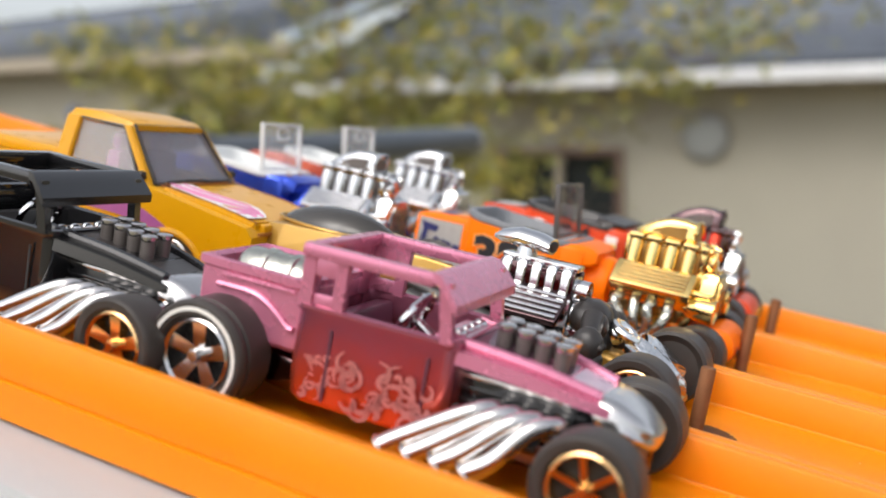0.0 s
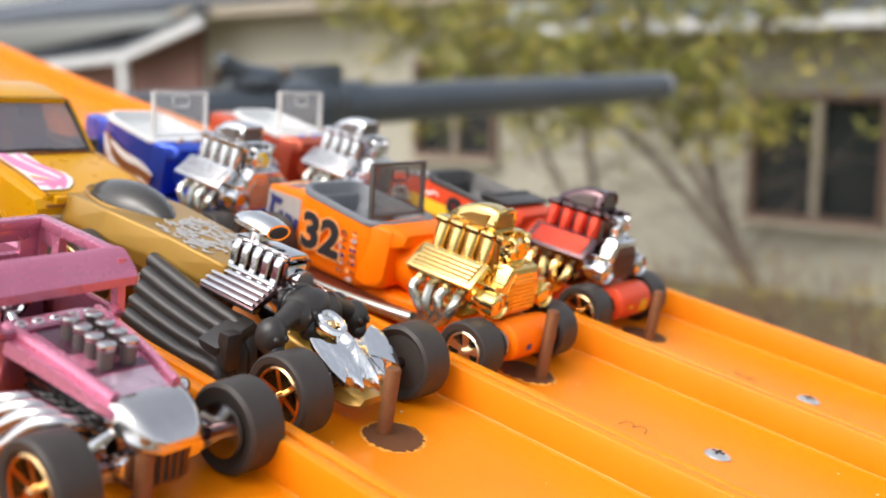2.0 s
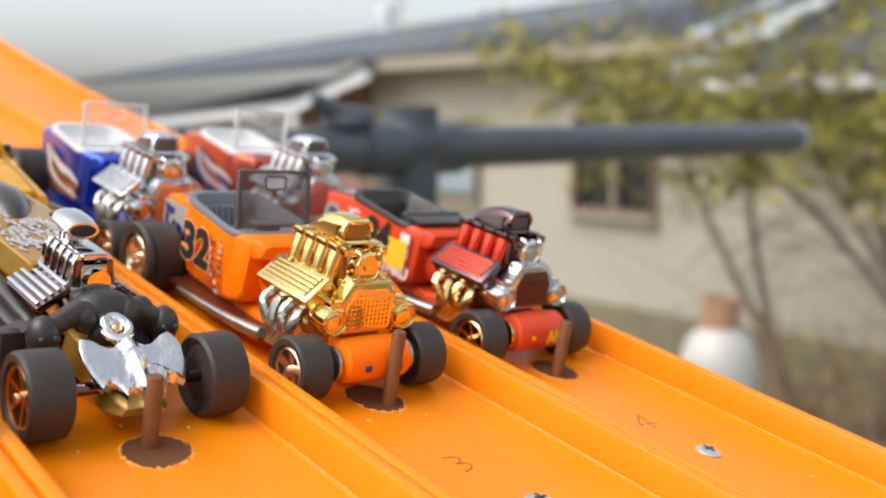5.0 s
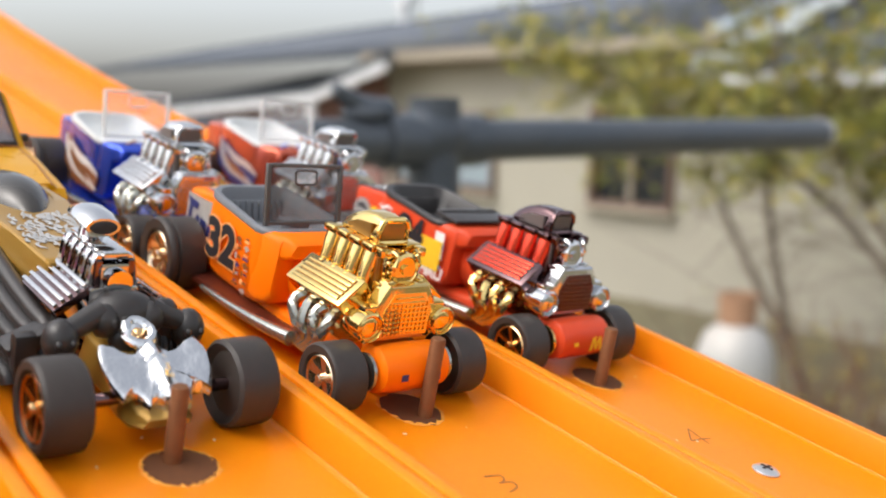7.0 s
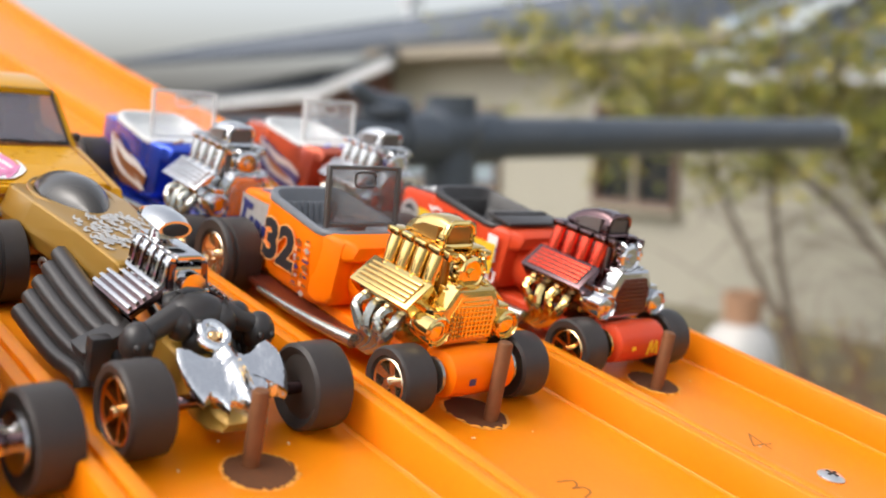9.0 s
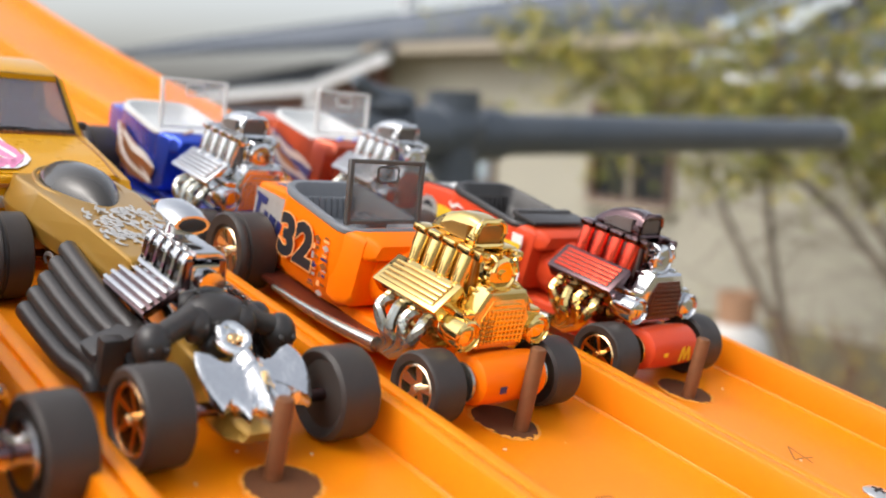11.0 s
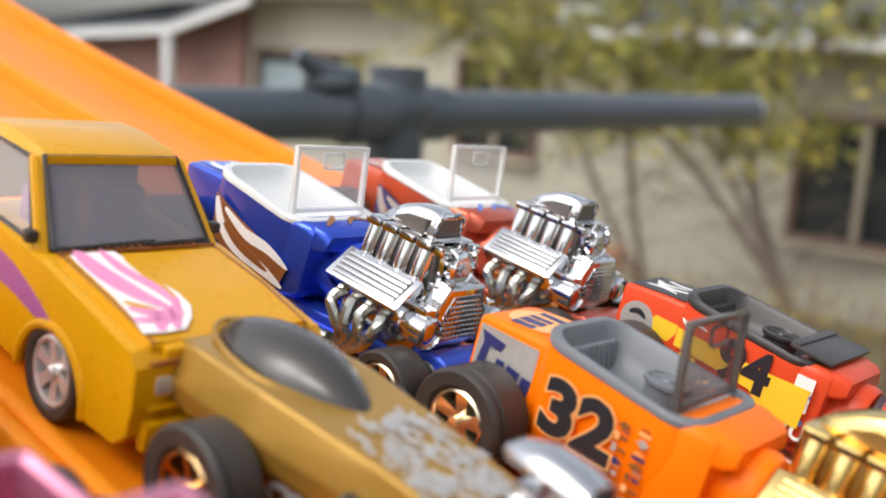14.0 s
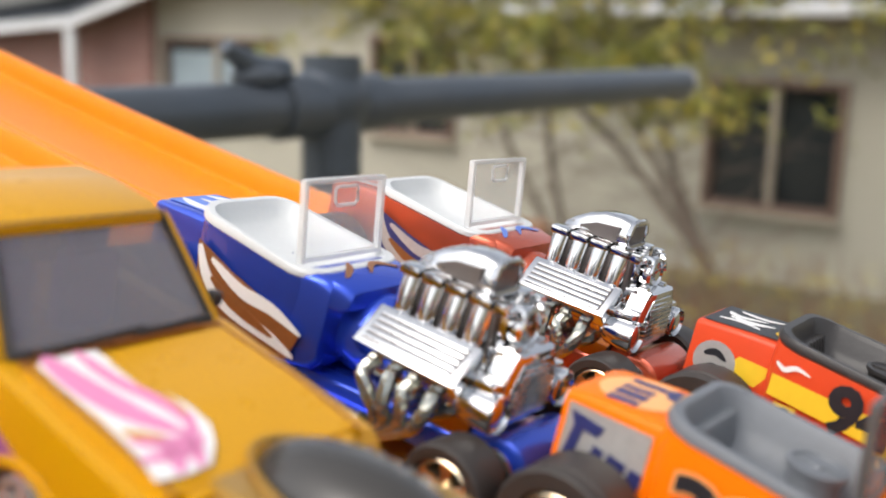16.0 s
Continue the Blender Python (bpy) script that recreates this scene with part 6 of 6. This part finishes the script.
    part("cab_rear_panel", b, "yellow", car)
    b = bmesh.new()
    loft(b, [[(-23.3, -10.9, 18.6), (-23.3, 10.9, 18.6), (-23.8, 10.9, 18.6), (-23.8, -10.9, 18.6)], [(-30.8, -9.2, 27.4), (-30.8, 9.2, 27.4), (-31.3, 9.2, 27.4), (-31.3, -9.2, 27.4)]])
    ws = part("windscreen", b, "glass", car, "tinted windscreen, sky reflection in its grey")
    b = bmesh.new()
    edge = [(-22.9, -11.0, 18.5), (-22.9, 11.0, 18.5), (-30.6, 9.3, 27.7), (-30.6, -9.3, 27.7), (-22.9, -11.0, 18.5)]
    tube(b, edge, 0.42, 6, 1)
    part("screen_seal", b, "black", ws)
    for s in (-1, 1):
        b = bmesh.new()
        loft(b, [[(-26.5, s * 11.6, 18.6), (-42.5, s * 11.6, 18.6), (-42.4, s * 10.0, 27.0), (-32.6, s * 10.0, 27.0)], [(-26.5, s * 11.3, 18.6), (-42.5, s * 11.3, 18.6), (-42.4, s * 9.7, 27.0), (-32.6, s * 9.7, 27.0)]])
        w = part("side_window", b, "clear", car)
        b = bmesh.new()
        tube(b, [(-26.0, s * 11.9, 18.5), (-42.9, s * 11.9, 18.5), (-42.7, s * 10.1, 27.3), (-32.2, s * 10.1, 27.3), (-26.0, s * 11.9, 18.5)], 0.35, 6, 1)
        part("window_seal", b, "black", w)
        b = bmesh.new()
        box(b, (-36.0, s * 5.0, 18.0), (3.4, 6.6, 9.0), 1.2)
        box(b, (-36.5, s * 5.0, 24.0), (2.4, 4.6, 3.2), 1.0)
        part("seat", b, "purple", car)
        b = bmesh.new()
        box(b, (-24.8, s * 12.9, 19.8), (1.6, 1.5, 1.6), 0.5)
        part("mirror", b, "black", car)
        b = bmesh.new()
        box(b, (0.5, s * 8.3, 11.8), (0.7, 4.2, 2.0), 0.25)
        part("headlight", b, "lamp", car)
    b = bmesh.new()
    box(b, (0.7, 0, 6.0), (1.8, 23.0, 3.6), 0.7)
    box(b, (0.55, 0, 9.2), (0.9, 22.0, 0.6), 0.2)
    part("bumper", b, "yellow", car)
    for s in (-1, 1):
        for c in (-56.0, -16.5):
            b = bmesh.new()
            tube(b, [(c + 7.9 * math.cos(radians(a)), s * 12.7, 3.8 + 7.7 * math.sin(radians(a))) for a in range(0, 181, 15)], 0.75, 8, 1)
            part("arch_flare", b, "yellow", car)
    b = bmesh.new()
    box(b, (0.5, 0, 11.8), (0.5, 11.0, 2.0), 0.1)
    part("grille", b, "darkhole", car)
    # load bed with its cover
    b = bmesh.new()
    box(b, (-56.5, 0, 19.6), (20.5, 22.6, 2.6), 0.8)
    part("bed_cover", b, "yellow", car)
    # prints
    decal("swirl_ground", [[(8.8, -9.4), (6.0, -9.9), (2.8, -9.8), (2.2, -6), (1.4, -2), (0.6, 1.4), (0.8, 4.2), (2.2, 6.6), (4.4, 8.8), (7.2, 9.0), (9.6, 8.6), (8.9, 5), (8.6, 0), (8.8, -5)]], "whiteprint", car, pose(0, -1.4 * MM, 0) @ top_face(-11.0, 17.70, 6.4), 0.06, "white swirl ground")
    decal("swirl_gap", [swoosh([(2.6, -7.6), (2.2, -3.6), (1.8, -0.4), (1.6, 2.4)], 0.55), swoosh([(8.2, 2.0), (6.8, 3.4), (5.4, 4.2)], 0.5)], "yellow", car, pose(0, -1.4 * MM, 0) @ top_face(-11.0, 17.78, 6.4), 0.06)
    decal("swirl_print", [swoosh([(7.6, -10.2), (7.2, -5), (5.8, 0.4), (3.6, 4.6)], 1.35), swoosh([(4.6, -10.0), (4.2, -5), (2.6, 0.2), (2.4, 4.8)], 0.75), swoosh([(8.4, 3.4), (6.4, 4.8), (3.8, 5.2), (1.4, 2.2)], 0.75), swoosh([(9.2, 6.0), (7.0, 6.4), (4.6, 6.6), (2.6, 5.4)], 0.7), swoosh([(6.4, 4.2), (6.2, 6.2), (7.4, 8.8)], 0.9), swoosh([(4.0, 4.8), (4.4, 6.8), (5.4, 8.8)], 0.6)], "pinkprint", car, pose(0, -1.4 * MM, 0) @ top_face(-11.0, 17.82, 6.4), 0.06, "pink swirl print")
    b = bmesh.new()
    for sgn in (-1, 1):
        loft(b, [[(-21.4, sgn * 10.55, 18.4), (-21.4, sgn * 10.9, 18.4), (-21.4, sgn * 10.9, 18.62), (-21.4, sgn * 10.55, 18.62)], [(-10.0, sgn * 10.55, 17.4), (-10.0, sgn * 10.9, 17.4), (-10.0, sgn * 10.9, 17.72), (-10.0, sgn * 10.55, 17.72)], [(-0.9, sgn * 10.3, 16.0), (-0.9, sgn * 10.65, 16.0), (-0.9, sgn * 10.65, 16.3), (-0.9, sgn * 10.3, 16.3)]])
    box(b, (0.5, 0, 14.5), (0.5, 22.8, 0.5), 0)
    box(b, (-21.5, 0, 18.62), (0.45, 22.0, 0.24), 0)
    part("panel_seam", b, "brownprint", car, kind="stuff")
    decal("flank_stripe", [swoosh([(-20, 3.2), (-8, 1.2), (6, 0.6), (18, -2.2)], 1.9), swoosh([(-22, -1.4), (-10, -3.2), (0, -4.8)], 1.9)], "purple", car, side(-34, -13.02, 13.0), 0.1, "purple flank stripes")
    for s in (-1, 1):
        wheel(car, -16.5, s * 10.9, 6.0, 4.4, "lamp", 6, fat=0.72)
        wheel(car, -56.0, s * 10.9, 6.0, 4.4, "lamp", 6, fat=0.72)


yellow_pickup(-75.5, 41.2)


# ---- small dirt ----
def crumbs():
    rnd = random.Random(77)
    b = bmesh.new()
    for k in range(46):
        lane = rnd.choice(LANES)
        p, r = Vector((rnd.uniform(-30, 75), lane + rnd.uniform(-13, 13), 0.12)), rnd.uniform(0.1, 0.3)
        ball(b, p, (r, r * rnd.uniform(0.5, 1.0), r * 0.6), 6, 4)
    ob = part("dust_crumbs", b, "crumb", None, "pale crumbs of sawdust lying on the orange track", kind="stuff")
    ob.matrix_basis = RAMP
    tagged(ob, category="dust")


crumbs()
